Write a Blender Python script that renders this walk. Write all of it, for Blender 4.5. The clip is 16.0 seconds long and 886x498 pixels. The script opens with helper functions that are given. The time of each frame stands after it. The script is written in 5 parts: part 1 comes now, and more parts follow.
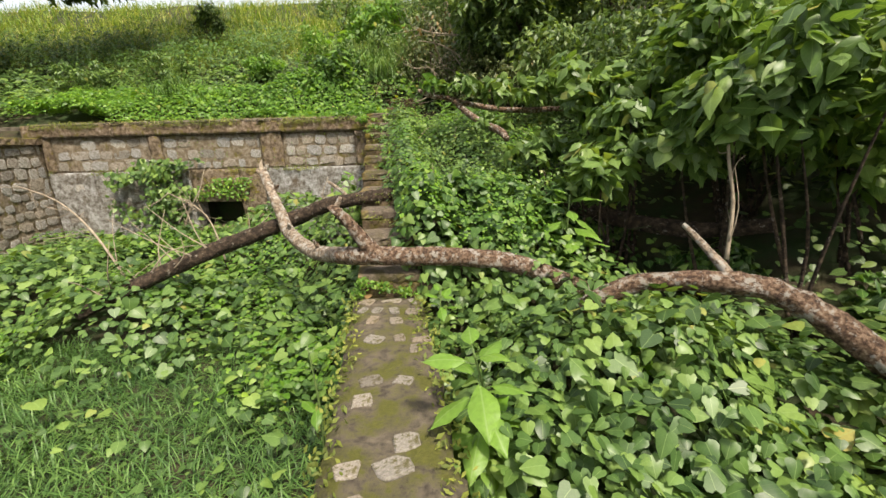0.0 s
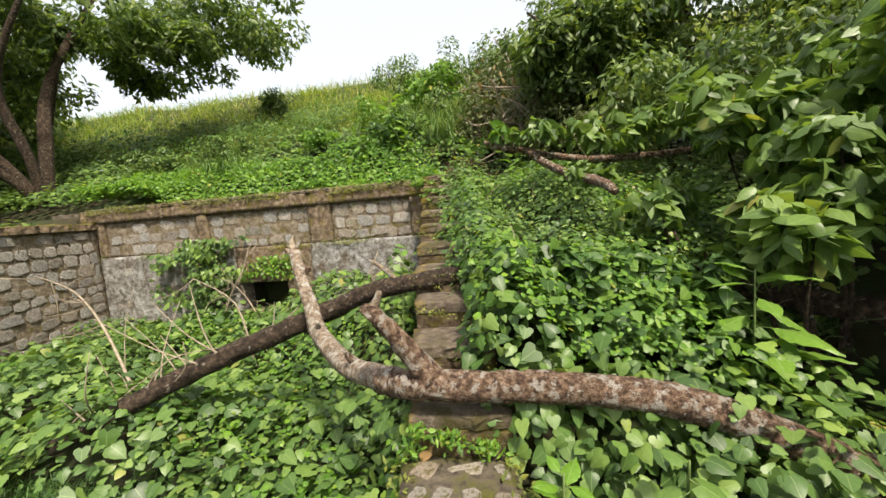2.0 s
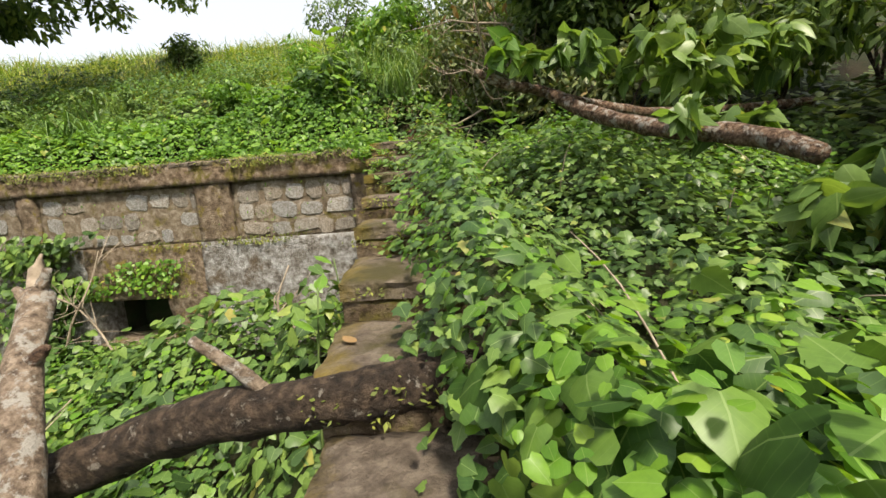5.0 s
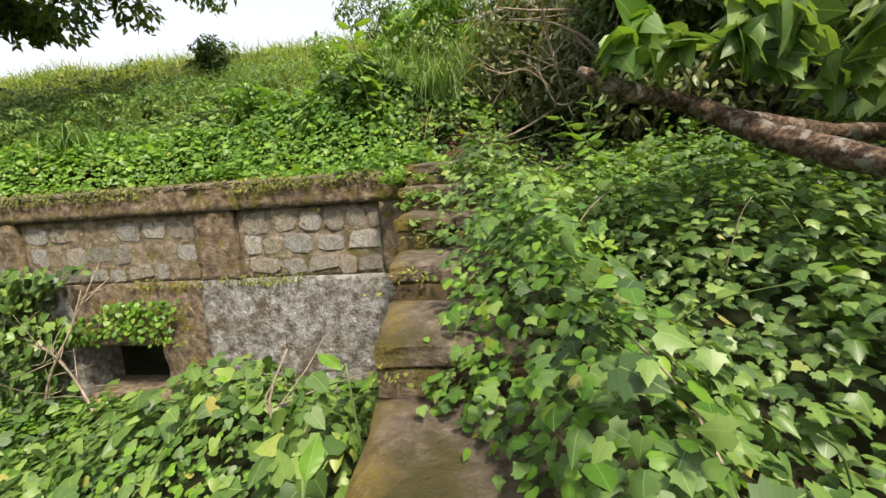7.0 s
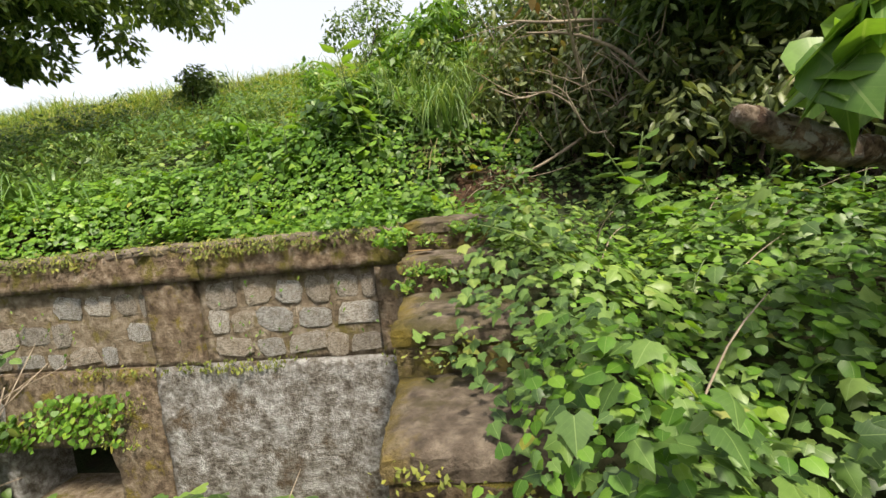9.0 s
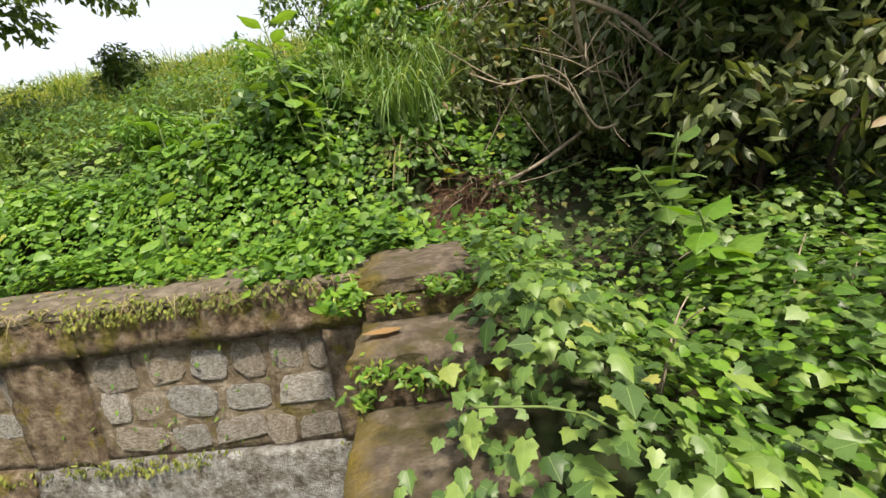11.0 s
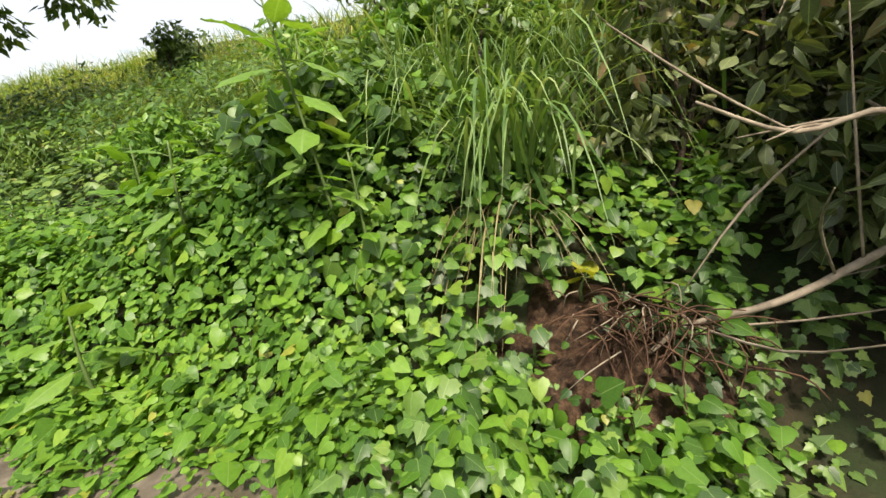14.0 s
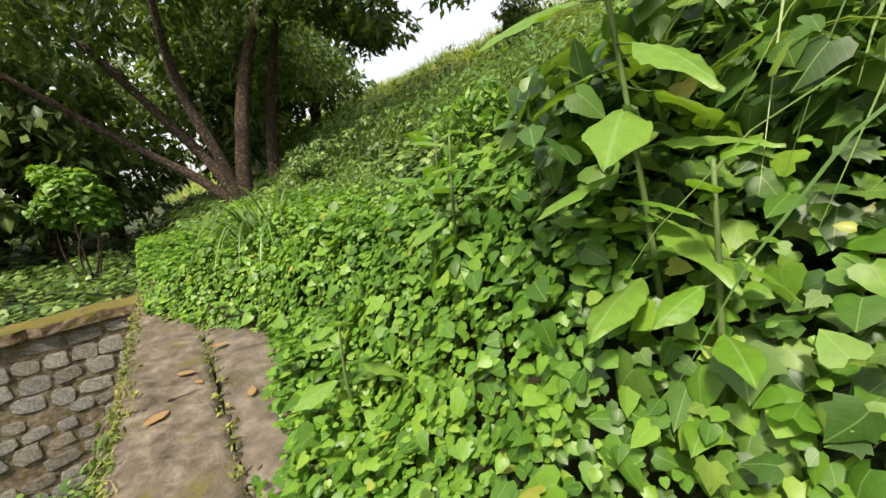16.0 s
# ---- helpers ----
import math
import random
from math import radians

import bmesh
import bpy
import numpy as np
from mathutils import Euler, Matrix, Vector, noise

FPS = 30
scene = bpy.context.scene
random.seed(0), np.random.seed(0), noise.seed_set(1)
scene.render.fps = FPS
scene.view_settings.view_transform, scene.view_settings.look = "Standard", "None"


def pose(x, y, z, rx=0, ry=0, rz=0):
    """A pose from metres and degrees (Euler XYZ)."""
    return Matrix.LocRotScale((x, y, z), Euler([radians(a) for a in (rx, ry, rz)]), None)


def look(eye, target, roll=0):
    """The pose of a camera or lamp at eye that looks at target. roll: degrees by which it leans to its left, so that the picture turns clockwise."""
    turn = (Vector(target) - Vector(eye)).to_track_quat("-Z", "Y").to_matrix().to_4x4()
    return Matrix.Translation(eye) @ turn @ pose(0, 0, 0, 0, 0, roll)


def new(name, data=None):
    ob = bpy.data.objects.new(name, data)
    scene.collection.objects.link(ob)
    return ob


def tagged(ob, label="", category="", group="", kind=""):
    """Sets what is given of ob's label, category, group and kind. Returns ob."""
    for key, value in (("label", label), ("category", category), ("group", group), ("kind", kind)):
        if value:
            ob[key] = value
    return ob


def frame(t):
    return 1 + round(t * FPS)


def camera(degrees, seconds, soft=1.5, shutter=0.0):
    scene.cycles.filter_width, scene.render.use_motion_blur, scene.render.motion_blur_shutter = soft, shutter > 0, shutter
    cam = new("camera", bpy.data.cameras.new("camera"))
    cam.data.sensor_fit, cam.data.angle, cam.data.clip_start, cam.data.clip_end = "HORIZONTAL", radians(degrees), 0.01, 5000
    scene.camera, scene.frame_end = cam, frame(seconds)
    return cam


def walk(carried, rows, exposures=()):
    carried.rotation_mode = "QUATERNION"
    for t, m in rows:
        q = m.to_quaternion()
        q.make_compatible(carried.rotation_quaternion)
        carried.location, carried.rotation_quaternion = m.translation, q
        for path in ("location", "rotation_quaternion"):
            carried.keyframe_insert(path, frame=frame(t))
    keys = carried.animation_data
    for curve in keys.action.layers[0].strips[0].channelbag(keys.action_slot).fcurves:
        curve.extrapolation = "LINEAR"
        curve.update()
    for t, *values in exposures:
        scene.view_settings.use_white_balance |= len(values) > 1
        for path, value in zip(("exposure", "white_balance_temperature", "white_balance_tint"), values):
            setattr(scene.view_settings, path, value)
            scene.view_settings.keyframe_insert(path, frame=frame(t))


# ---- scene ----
cam = camera(94.6, 16.0)
METRES, EYE, TILT, LEAN, TURN = 10.5, 1.5, -15.0, 1.5, 0.0
ROWS = [
    (0.0, 0.0, 0.0, 0.0, 0.0, 0.0, -0.0),
    (0.5, -0.0063, 0.0361, 0.0096, 5.57, 6.56, 0.32),
    (1.0, -0.011, 0.0695, 0.0179, 6.89, 5.75, 2.57),
    (1.5, -0.0175, 0.1061, 0.028, 8.92, 5.74, 1.13),
    (2.0, -0.0242, 0.1441, 0.0335, 8.24, 9.04, 1.16),
    (2.5, -0.0322, 0.1777, 0.0433, 3.75, 7.88, 5.74),
    (3.0, -0.0361, 0.2202, 0.0508, 2.63, 8.12, 1.79),
    (3.5, -0.0405, 0.2614, 0.0597, 1.77, 10.5, 0.01),
    (4.0, -0.0429, 0.2985, 0.0719, -0.29, 6.03, 3.25),
    (6.5, -0.0727, 0.4542, 0.1338, 7.64, 7.25, -0.68),
    (7.0, -0.0769, 0.4721, 0.1551, 6.9, 6.53, 0.44),
    (7.5, -0.086, 0.4938, 0.1659, 9.11, 7.62, 0.03),
    (8.0, -0.0892, 0.5047, 0.1745, 4.91, 4.08, 1.42),
    (8.5, -0.0902, 0.5331, 0.1846, 5.35, 5.65, 1.2),
    (9.0, -0.0915, 0.5507, 0.2093, 7.88, 8.81, 2.3),
    (11.5, -0.1016, 0.6522, 0.2726, 3.6, 3.54, 5.54),
    (12.0, -0.1094, 0.6782, 0.2854, 4.57, 2.12, 0.77),
    (12.5, -0.1158, 0.6976, 0.3024, 5.03, 4.19, 1.41),
    (13.0, -0.1182, 0.7315, 0.3282, 8.53, 5.22, 3.78),
    (13.5, -0.123, 0.7585, 0.3434, 8.93, 9.41, 3.56),
    (14.0, -0.1298, 0.7774, 0.3644, 13.35, 2.72, 0.83),
    (14.5, -0.1309, 0.8075, 0.3749, 23.16, 3.92, -3.16),
    (15.0, -0.1374, 0.8221, 0.3964, 33.14, 2.86, -2.9),
    (15.5, -0.1532, 0.8392, 0.3958, 42.11, -1.11, -8.32),
    (16.0, -0.1728, 0.851, 0.3984, 55.15, -5.11, -7.52),
]
walk(cam, [(t, pose(0, 0, EYE, TILT, LEAN, TURN) @ pose(METRES * x, METRES * y, METRES * z, 90 + pitch, roll, yaw)) for t, x, y, z, yaw, pitch, roll in ROWS],
     [(0.0, 0.77, 7000, 10), (16.0, 0.77, 7000, 10)])

# ---- world, sun ----
world = bpy.data.worlds.new("sky")
scene.world = world
world.use_nodes = True
wn = world.node_tree.nodes
sky = wn.new("ShaderNodeTexSky")
sky.sky_type = "NISHITA"
sky.sun_disc = False
sky.sun_elevation, sky.sun_rotation = radians(57), radians(147)
sky.air_density, sky.dust_density = 1.0, 4.0
wn["Background"].inputs["Strength"].default_value = 0.15
haze = wn.new("ShaderNodeMix")
haze.data_type = "RGBA"
haze.inputs[0].default_value = 0.5
haze.inputs[7].default_value = (6.0, 6.1, 6.3, 1)
world.node_tree.links.new(sky.outputs[0], haze.inputs[6])
world.node_tree.links.new(haze.outputs[2], wn["Background"].inputs["Color"])
sun = new("sun", bpy.data.lights.new("sun", "SUN"))
sun.data.energy, sun.data.angle, sun.data.color = 4.6, radians(7), (1.0, 0.94, 0.82)
SUN = Vector((0.3, -0.46, 0.84)).normalized()
sun.matrix_world = look(SUN * 40, (0, 0, 0))

# ---- materials ----
def node_mat(name):
    m = bpy.data.materials.new(name)
    m.use_nodes = True
    nt = m.node_tree
    return m, nt, nt.nodes, nt.links, nt.nodes["Principled BSDF"]


def ramp_of(nodes, stops):
    r = nodes.new("ShaderNodeValToRGB")
    while len(r.color_ramp.elements) < len(stops):
        r.color_ramp.elements.new(0.5)
    for e, (p, c) in zip(r.color_ramp.elements, stops):
        e.position, e.color = p, (*c, 1)
    return r


def noise_of(nodes, links, scale, detail=4, rough=0.6):
    tc = nodes.new("ShaderNodeTexCoord")
    n = nodes.new("ShaderNodeTexNoise")
    n.inputs["Scale"].default_value, n.inputs["Detail"].default_value, n.inputs["Roughness"].default_value = scale, detail, rough
    links.new(tc.outputs["Object"], n.inputs["Vector"])
    return n


def mix_of(nodes, links, fac, a, b, kind="MIX"):
    m = nodes.new("ShaderNodeMix")
    m.data_type, m.blend_type = "RGBA", kind
    if isinstance(fac, float):
        m.inputs[0].default_value = fac
    else:
        links.new(fac, m.inputs[0])
    for k, v in ((6, a), (7, b)):
        if isinstance(v, tuple):
            m.inputs[k].default_value = (*v, 1)
        else:
            links.new(v, m.inputs[k])
    return m.outputs[2]


def bump_of(nodes, links, bsdf, height, strength, distance):
    b = nodes.new("ShaderNodeBump")
    b.inputs["Strength"].default_value, b.inputs["Distance"].default_value = strength, distance
    links.new(height, b.inputs["Height"])
    links.new(b.outputs[0], bsdf.inputs["Normal"])


def leaf_mat(name, stops, rough=0.44, see=0.3, patch=0.5, spec=0.42, veins=True):
    """Leaf: each leaf takes its own green, broad patches shift it; paler ribs; some light comes through."""
    m, nt, nodes, links, bsdf = node_mat(name)
    geo = nodes.new("ShaderNodeNewGeometry")
    r = ramp_of(nodes, stops)
    links.new(geo.outputs["Random Per Island"], r.inputs[0])
    big = noise_of(nodes, links, 0.9, 2)
    vein = noise_of(nodes, links, 45, 3)
    pr = ramp_of(nodes, [(0.35, (0.58, 0.66, 0.62)), (0.65, (1.28, 1.16, 0.95))])
    links.new(big.outputs[0], pr.inputs[0])
    vr = ramp_of(nodes, [(0.3, (0.78, 0.8, 0.75)), (0.7, (1.15, 1.12, 1.1))])
    links.new(vein.outputs[0], vr.inputs[0])
    c = mix_of(nodes, links, patch, r.outputs[0], pr.outputs[0], "MULTIPLY")
    c = mix_of(nodes, links, 0.7, c, vr.outputs[0], "MULTIPLY")
    if veins:
        uv = nodes.new("ShaderNodeUVMap")
        xy = nodes.new("ShaderNodeSeparateXYZ")
        links.new(uv.outputs[0], xy.inputs[0])

        def calc(op, a, b=0.0):
            q = nodes.new("ShaderNodeMath")
            q.operation = op
            for k, v in enumerate((a, b)):
                if isinstance(v, float):
                    q.inputs[k].default_value = v
                else:
                    links.new(v, q.inputs[k])
            return q.outputs[0]
        off = calc("ABSOLUTE", xy.outputs[0])
        rib = calc("LESS_THAN", off, 0.014)
        wave = calc("SINE", calc("MULTIPLY", calc("SUBTRACT", xy.outputs[1], calc("MULTIPLY", off, 0.85)), 40.0))
        side = calc("MULTIPLY", calc("GREATER_THAN", wave, 0.95), 0.2)
        c = mix_of(nodes, links, calc("MAXIMUM", rib, side), c, mix_of(nodes, links, 0.5, c, (0.24, 0.34, 0.12)))
    links.new(c, bsdf.inputs["Base Color"])
    bsdf.inputs["Roughness"].default_value = rough
    bsdf.inputs["Specular IOR Level"].default_value = spec
    t = nodes.new("ShaderNodeBsdfTranslucent")
    tint = mix_of(nodes, links, 1.0, c, (1.35, 1.3, 0.55), "MULTIPLY")
    links.new(tint, t.inputs[0])
    mx = nodes.new("ShaderNodeMixShader")
    mx.inputs[0].default_value = see
    links.new(bsdf.outputs[0], mx.inputs[1])
    links.new(t.outputs[0], mx.inputs[2])
    links.new(mx.outputs[0], nodes["Material Output"].inputs[0])
    return m


def rough_mat(name, stops, scale, rough=0.85, bump=0.5, dist=0.02, over=None, over_scale=2.0, over_at=(0.5, 0.62), spread=0.0, spec=0.3, top=None, edge=None):
    """Stone, earth, bark or concrete: fine grain, a second tone in broad patches (moss, lichen) and relief."""
    m, nt, nodes, links, bsdf = node_mat(name)
    n = noise_of(nodes, links, scale, 8, 0.65)
    r = ramp_of(nodes, stops)
    links.new(n.outputs[0], r.inputs[0])
    c = r.outputs[0]
    if over:
        o = noise_of(nodes, links, over_scale, 6, 0.7)
        q = ramp_of(nodes, [(over_at[0], (0, 0, 0)), (over_at[1], (1, 1, 1))])
        links.new(o.outputs[0], q.inputs[0])
        o2 = noise_of(nodes, links, over_scale * 12, 4)
        oc = mix_of(nodes, links, o2.outputs[0], over, tuple(0.45 * v for v in over))
        c = mix_of(nodes, links, q.outputs[0], c, oc)
    if spread:
        info = nodes.new("ShaderNodeObjectInfo")
        v = ramp_of(nodes, [(0.0, (1 - spread,) * 3), (0.35, (1.06, 0.97, 0.86)), (0.6, (0.93, 0.97, 1.02)), (1.0, (1 + spread, 1 + spread * 0.97, 1 + spread * 0.92))])
        links.new(info.outputs["Random"], v.inputs[0])
        c = mix_of(nodes, links, 1.0, c, v.outputs[0], "MULTIPLY")
    for moss, kind in ((top, "top"), (edge, "edge")):
        if not moss:
            continue
        k = nodes.new("ShaderNodeVectorMath")
        k.operation = "DOT_PRODUCT"
        if kind == "top":
            links.new(nodes.new("ShaderNodeNewGeometry").outputs["True Normal"], k.inputs[0])
            k.inputs[1].default_value = (0, 0, 1)
            lo, hi = 0.75, 1.0
        else:
            links.new(nodes.new("ShaderNodeTexCoord").outputs["Object"], k.inputs[0])
            k.inputs[1].default_value = (-1.0, -0.137, 0)
            lo, hi = 0.24, 0.46
        w = noise_of(nodes, links, 7 if kind == "top" else 5, 6, 0.7)
        a = nodes.new("ShaderNodeMath")
        a.operation = "MULTIPLY_ADD"
        a.inputs[1].default_value = 0.9 if kind == "top" else 0.5
        links.new(w.outputs[0], a.inputs[0])
        links.new(k.outputs["Value"], a.inputs[2])
        mr = nodes.new("ShaderNodeMapRange")
        mr.inputs[1].default_value, mr.inputs[2].default_value = lo + a.inputs[1].default_value / 2, hi + a.inputs[1].default_value / 2
        links.new(a.outputs[0], mr.inputs[0])
        w2 = noise_of(nodes, links, 60, 4)
        c = mix_of(nodes, links, mr.outputs[0], c, mix_of(nodes, links, w2.outputs[0], moss, tuple(0.35 * v for v in moss)))
    links.new(c, bsdf.inputs["Base Color"])
    bsdf.inputs["Roughness"].default_value = rough
    bsdf.inputs["Specular IOR Level"].default_value = spec
    f = noise_of(nodes, links, scale * 2.5, 8, 0.7)
    bump_of(nodes, links, bsdf, f.outputs[0], bump, dist)
    return m


M_EARTH = rough_mat("dark_earth", [(0.3, (0.022, 0.02, 0.012)), (0.7, (0.06, 0.045, 0.025))], 6, 0.95, 0.8, 0.05, over=(0.03, 0.055, 0.015), over_scale=1.2, over_at=(0.4, 0.6))
M_SOIL = rough_mat("red_soil", [(0.32, (0.035, 0.018, 0.01)), (0.5, (0.1, 0.053, 0.03)), (0.68, (0.21, 0.125, 0.075))], 22, 0.95, 1.0, 0.06, over=(0.05, 0.03, 0.018), over_scale=9, over_at=(0.5, 0.62))
M_CONC = rough_mat("step_concrete", [(0.3, (0.048, 0.036, 0.026)), (0.5, (0.12, 0.094, 0.071)), (0.7, (0.22, 0.18, 0.14))], 14, 0.84, 1.0, 0.03, over=(0.08, 0.068, 0.022), over_scale=2.6, over_at=(0.48, 0.62), edge=(0.3, 0.215, 0.022))
M_RISER = rough_mat("mossy_riser", [(0.3, (0.03, 0.021, 0.012)), (0.5, (0.11, 0.077, 0.045)), (0.7, (0.22, 0.17, 0.115))], 12, 0.9, 1.0, 0.05, over=(0.15, 0.125, 0.025), over_scale=5, over_at=(0.5, 0.62), top=(0.22, 0.18, 0.03))
M_CAP = rough_mat("mossy_cap", [(0.3, (0.036, 0.025, 0.015)), (0.44, (0.125, 0.086, 0.054)), (0.57, (0.24, 0.18, 0.126)), (0.72, (0.42, 0.36, 0.295))], 11, 0.92, 1.0, 0.06, over=(0.2, 0.168, 0.038), over_scale=5, over_at=(0.5, 0.61), top=(0.22, 0.19, 0.035))
M_WALK = rough_mat("terrace_concrete", [(0.3, (0.045, 0.036, 0.027)), (0.5, (0.1, 0.083, 0.064)), (0.7, (0.17, 0.145, 0.115))], 7, 0.85, 0.6, 0.015, over=(0.07, 0.062, 0.026), over_scale=3, over_at=(0.52, 0.66))
M_TOP = rough_mat("mossy_screed", [(0.3, (0.045, 0.035, 0.026)), (0.5, (0.105, 0.086, 0.065)), (0.7, (0.19, 0.16, 0.125))], 9, 0.9, 0.8, 0.02, over=(0.13, 0.115, 0.03), over_scale=3.4, over_at=(0.54, 0.68))
M_PIER = rough_mat("stained_pier", [(0.3, (0.035, 0.022, 0.013)), (0.43, (0.112, 0.08, 0.052)), (0.56, (0.205, 0.156, 0.11)), (0.72, (0.36, 0.3, 0.235))], 11, 0.92, 1.0, 0.05, over=(0.23, 0.18, 0.035), over_scale=6, over_at=(0.54, 0.63))
M_PLASTER = rough_mat("lichen_plaster", [(0.3, (0.055, 0.046, 0.037)), (0.42, (0.15, 0.136, 0.118)), (0.53, (0.265, 0.257, 0.245)), (0.62, (0.37, 0.367, 0.36)), (0.74, (0.5, 0.503, 0.497))], 12, 0.92, 1.0, 0.05, over=(0.135, 0.1, 0.064), over_scale=3.2, over_at=(0.53, 0.65))
M_MORTAR = rough_mat("old_mortar", [(0.3, (0.07, 0.051, 0.032)), (0.48, (0.18, 0.14, 0.096)), (0.6, (0.27, 0.226, 0.172)), (0.72, (0.4, 0.355, 0.3))], 11, 0.95, 1.0, 0.05, over=(0.18, 0.15, 0.038), over_scale=5, over_at=(0.54, 0.65))
M_STONE = rough_mat("wall_stone", [(0.3, (0.1, 0.085, 0.07)), (0.44, (0.25, 0.228, 0.2)), (0.57, (0.41, 0.39, 0.363)), (0.72, (0.58, 0.57, 0.553))], 11, 0.9, 1.0, 0.04, over=(0.2, 0.153, 0.09), over_scale=6, over_at=(0.54, 0.67), spread=0.3)
M_PAVER = rough_mat("paver_stone", [(0.32, (0.11, 0.095, 0.08)), (0.68, (0.27, 0.24, 0.205))], 14, 0.85, 0.5, 0.015, over=(0.1, 0.085, 0.03), over_scale=5, over_at=(0.5, 0.62), spread=0.3)
M_PATH = rough_mat("path_mortar", [(0.32, (0.035, 0.028, 0.02)), (0.68, (0.14, 0.115, 0.085))], 16, 0.9, 0.8, 0.025, over=(0.1, 0.1, 0.02), over_scale=4, over_at=(0.45, 0.57))
M_BARK = rough_mat("fallen_bark", [(0.32, (0.022, 0.013, 0.009)), (0.45, (0.1, 0.058, 0.038)), (0.56, (0.235, 0.15, 0.098)), (0.68, (0.43, 0.33, 0.25))], 30, 0.9, 1.0, 0.05, over=(0.55, 0.5, 0.44), over_scale=13, over_at=(0.53, 0.59))
M_PALE = rough_mat("pale_bark", [(0.32, (0.07, 0.048, 0.034)), (0.46, (0.2, 0.148, 0.106)), (0.66, (0.44, 0.345, 0.26))], 28, 0.88, 1.0, 0.04, over=(0.6, 0.56, 0.5), over_scale=15, over_at=(0.51, 0.58))
M_DARKBARK = rough_mat("dark_bark", [(0.34, (0.014, 0.01, 0.007)), (0.5, (0.05, 0.034, 0.023)), (0.66, (0.13, 0.09, 0.062))], 18, 0.95, 1.0, 0.06, over=(0.36, 0.32, 0.27), over_scale=12, over_at=(0.6, 0.65))
M_TWIG = rough_mat("dry_twig", [(0.3, (0.13, 0.1, 0.07)), (0.7, (0.36, 0.3, 0.23))], 14, 0.9, 0.5, 0.008)
M_ROOT = rough_mat("brown_root", [(0.3, (0.035, 0.018, 0.01)), (0.7, (0.13, 0.07, 0.042))], 14, 0.9, 0.5, 0.008)
M_STEM = rough_mat("green_stem", [(0.3, (0.06, 0.1, 0.03)), (0.7, (0.12, 0.17, 0.05))], 14, 0.6, 0.2, 0.004)
G = lambda r, g, b: (r, g, b)
M_VINE = leaf_mat("vine_leaf", [(0.0, G(0.034, 0.075, 0.022)), (0.4, G(0.077, 0.15, 0.038)), (0.8, G(0.138, 0.232, 0.055)), (0.985, G(0.19, 0.285, 0.072)), (1.0, G(0.3, 0.28, 0.08))])
M_BRIGHT = leaf_mat("creeper_leaf", [(0.0, G(0.05, 0.13, 0.016)), (0.4, G(0.095, 0.22, 0.024)), (0.9, G(0.17, 0.325, 0.038)), (0.99, G(0.23, 0.355, 0.05)), (1.0, G(0.36, 0.33, 0.07))], see=0.42)
M_YOUNG = leaf_mat("young_leaf", [(0.0, G(0.085, 0.19, 0.03)), (0.5, G(0.14, 0.27, 0.045)), (1.0, G(0.21, 0.34, 0.06))], rough=0.42, see=0.4)
M_SHRUB = leaf_mat("shrub_leaf", [(0.0, G(0.06, 0.115, 0.034)), (0.5, G(0.12, 0.21, 0.056)), (0.96, G(0.18, 0.275, 0.075)), (1.0, G(0.28, 0.27, 0.07))], rough=0.42, see=0.42)
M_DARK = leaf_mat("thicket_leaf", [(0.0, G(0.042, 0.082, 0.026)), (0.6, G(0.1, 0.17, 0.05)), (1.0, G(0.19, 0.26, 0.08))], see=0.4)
M_DRAB = leaf_mat("drab_leaf", [(0.0, G(0.042, 0.062, 0.026)), (0.55, G(0.1, 0.13, 0.052)), (0.9, G(0.17, 0.2, 0.085)), (1.0, G(0.24, 0.16, 0.08))], see=0.34)
M_CROWN = leaf_mat("tree_leaf", [(0.0, G(0.045, 0.085, 0.028)), (0.6, G(0.095, 0.16, 0.048)), (1.0, G(0.2, 0.27, 0.08))], see=0.5)
# deep green with shade worked into the leaf colour
M_DEEP_SHADED = leaf_mat("deep_shaded_leaf", [(0.0, G(0.026, 0.068, 0.016)), (0.5, G(0.062, 0.14, 0.028)), (0.92, G(0.125, 0.225, 0.042)), (1.0, G(0.2, 0.31, 0.055))], see=0.34)
M_GRASS = leaf_mat("hill_grass", [(0.0, G(0.09, 0.17, 0.03)), (0.5, G(0.19, 0.29, 0.055)), (0.85, G(0.32, 0.38, 0.1)), (1.0, G(0.48, 0.43, 0.18))], see=0.35, rough=0.55, veins=False)
M_LAWN = leaf_mat("lawn_grass", [(0.0, G(0.045, 0.11, 0.03)), (0.5, G(0.08, 0.175, 0.045)), (1.0, G(0.14, 0.25, 0.07))], see=0.3, rough=0.5, veins=False)
M_TUFT = leaf_mat("cane_blade", [(0.0, G(0.06, 0.13, 0.032)), (0.6, G(0.14, 0.24, 0.07)), (1.0, G(0.29, 0.37, 0.17))], see=0.3, rough=0.42, veins=False)
M_STRAW = leaf_mat("dry_blade", [(0.0, G(0.16, 0.13, 0.06)), (1.0, G(0.36, 0.31, 0.17))], see=0.2, rough=0.6, veins=False)
M_YELLOW = leaf_mat("yellow_leaf", [(0.0, (0.3, 0.34, 0.03)), (1.0, (0.45, 0.43, 0.05))], see=0.4)
M_DEAD = leaf_mat("dead_leaf", [(0.0, G(0.14, 0.08, 0.04)), (0.6, G(0.27, 0.17, 0.08)), (1.0, G(0.4, 0.28, 0.14))], see=0.2, rough=0.7, veins=False)
M_MOSS = leaf_mat("moss_sprig", [(0.0, G(0.085, 0.11, 0.022)), (0.6, G(0.15, 0.185, 0.034)), (1.0, G(0.25, 0.27, 0.055))], see=0.28, rough=0.7, veins=False)

# ---- building helpers ----
rng = np.random.default_rng(11)


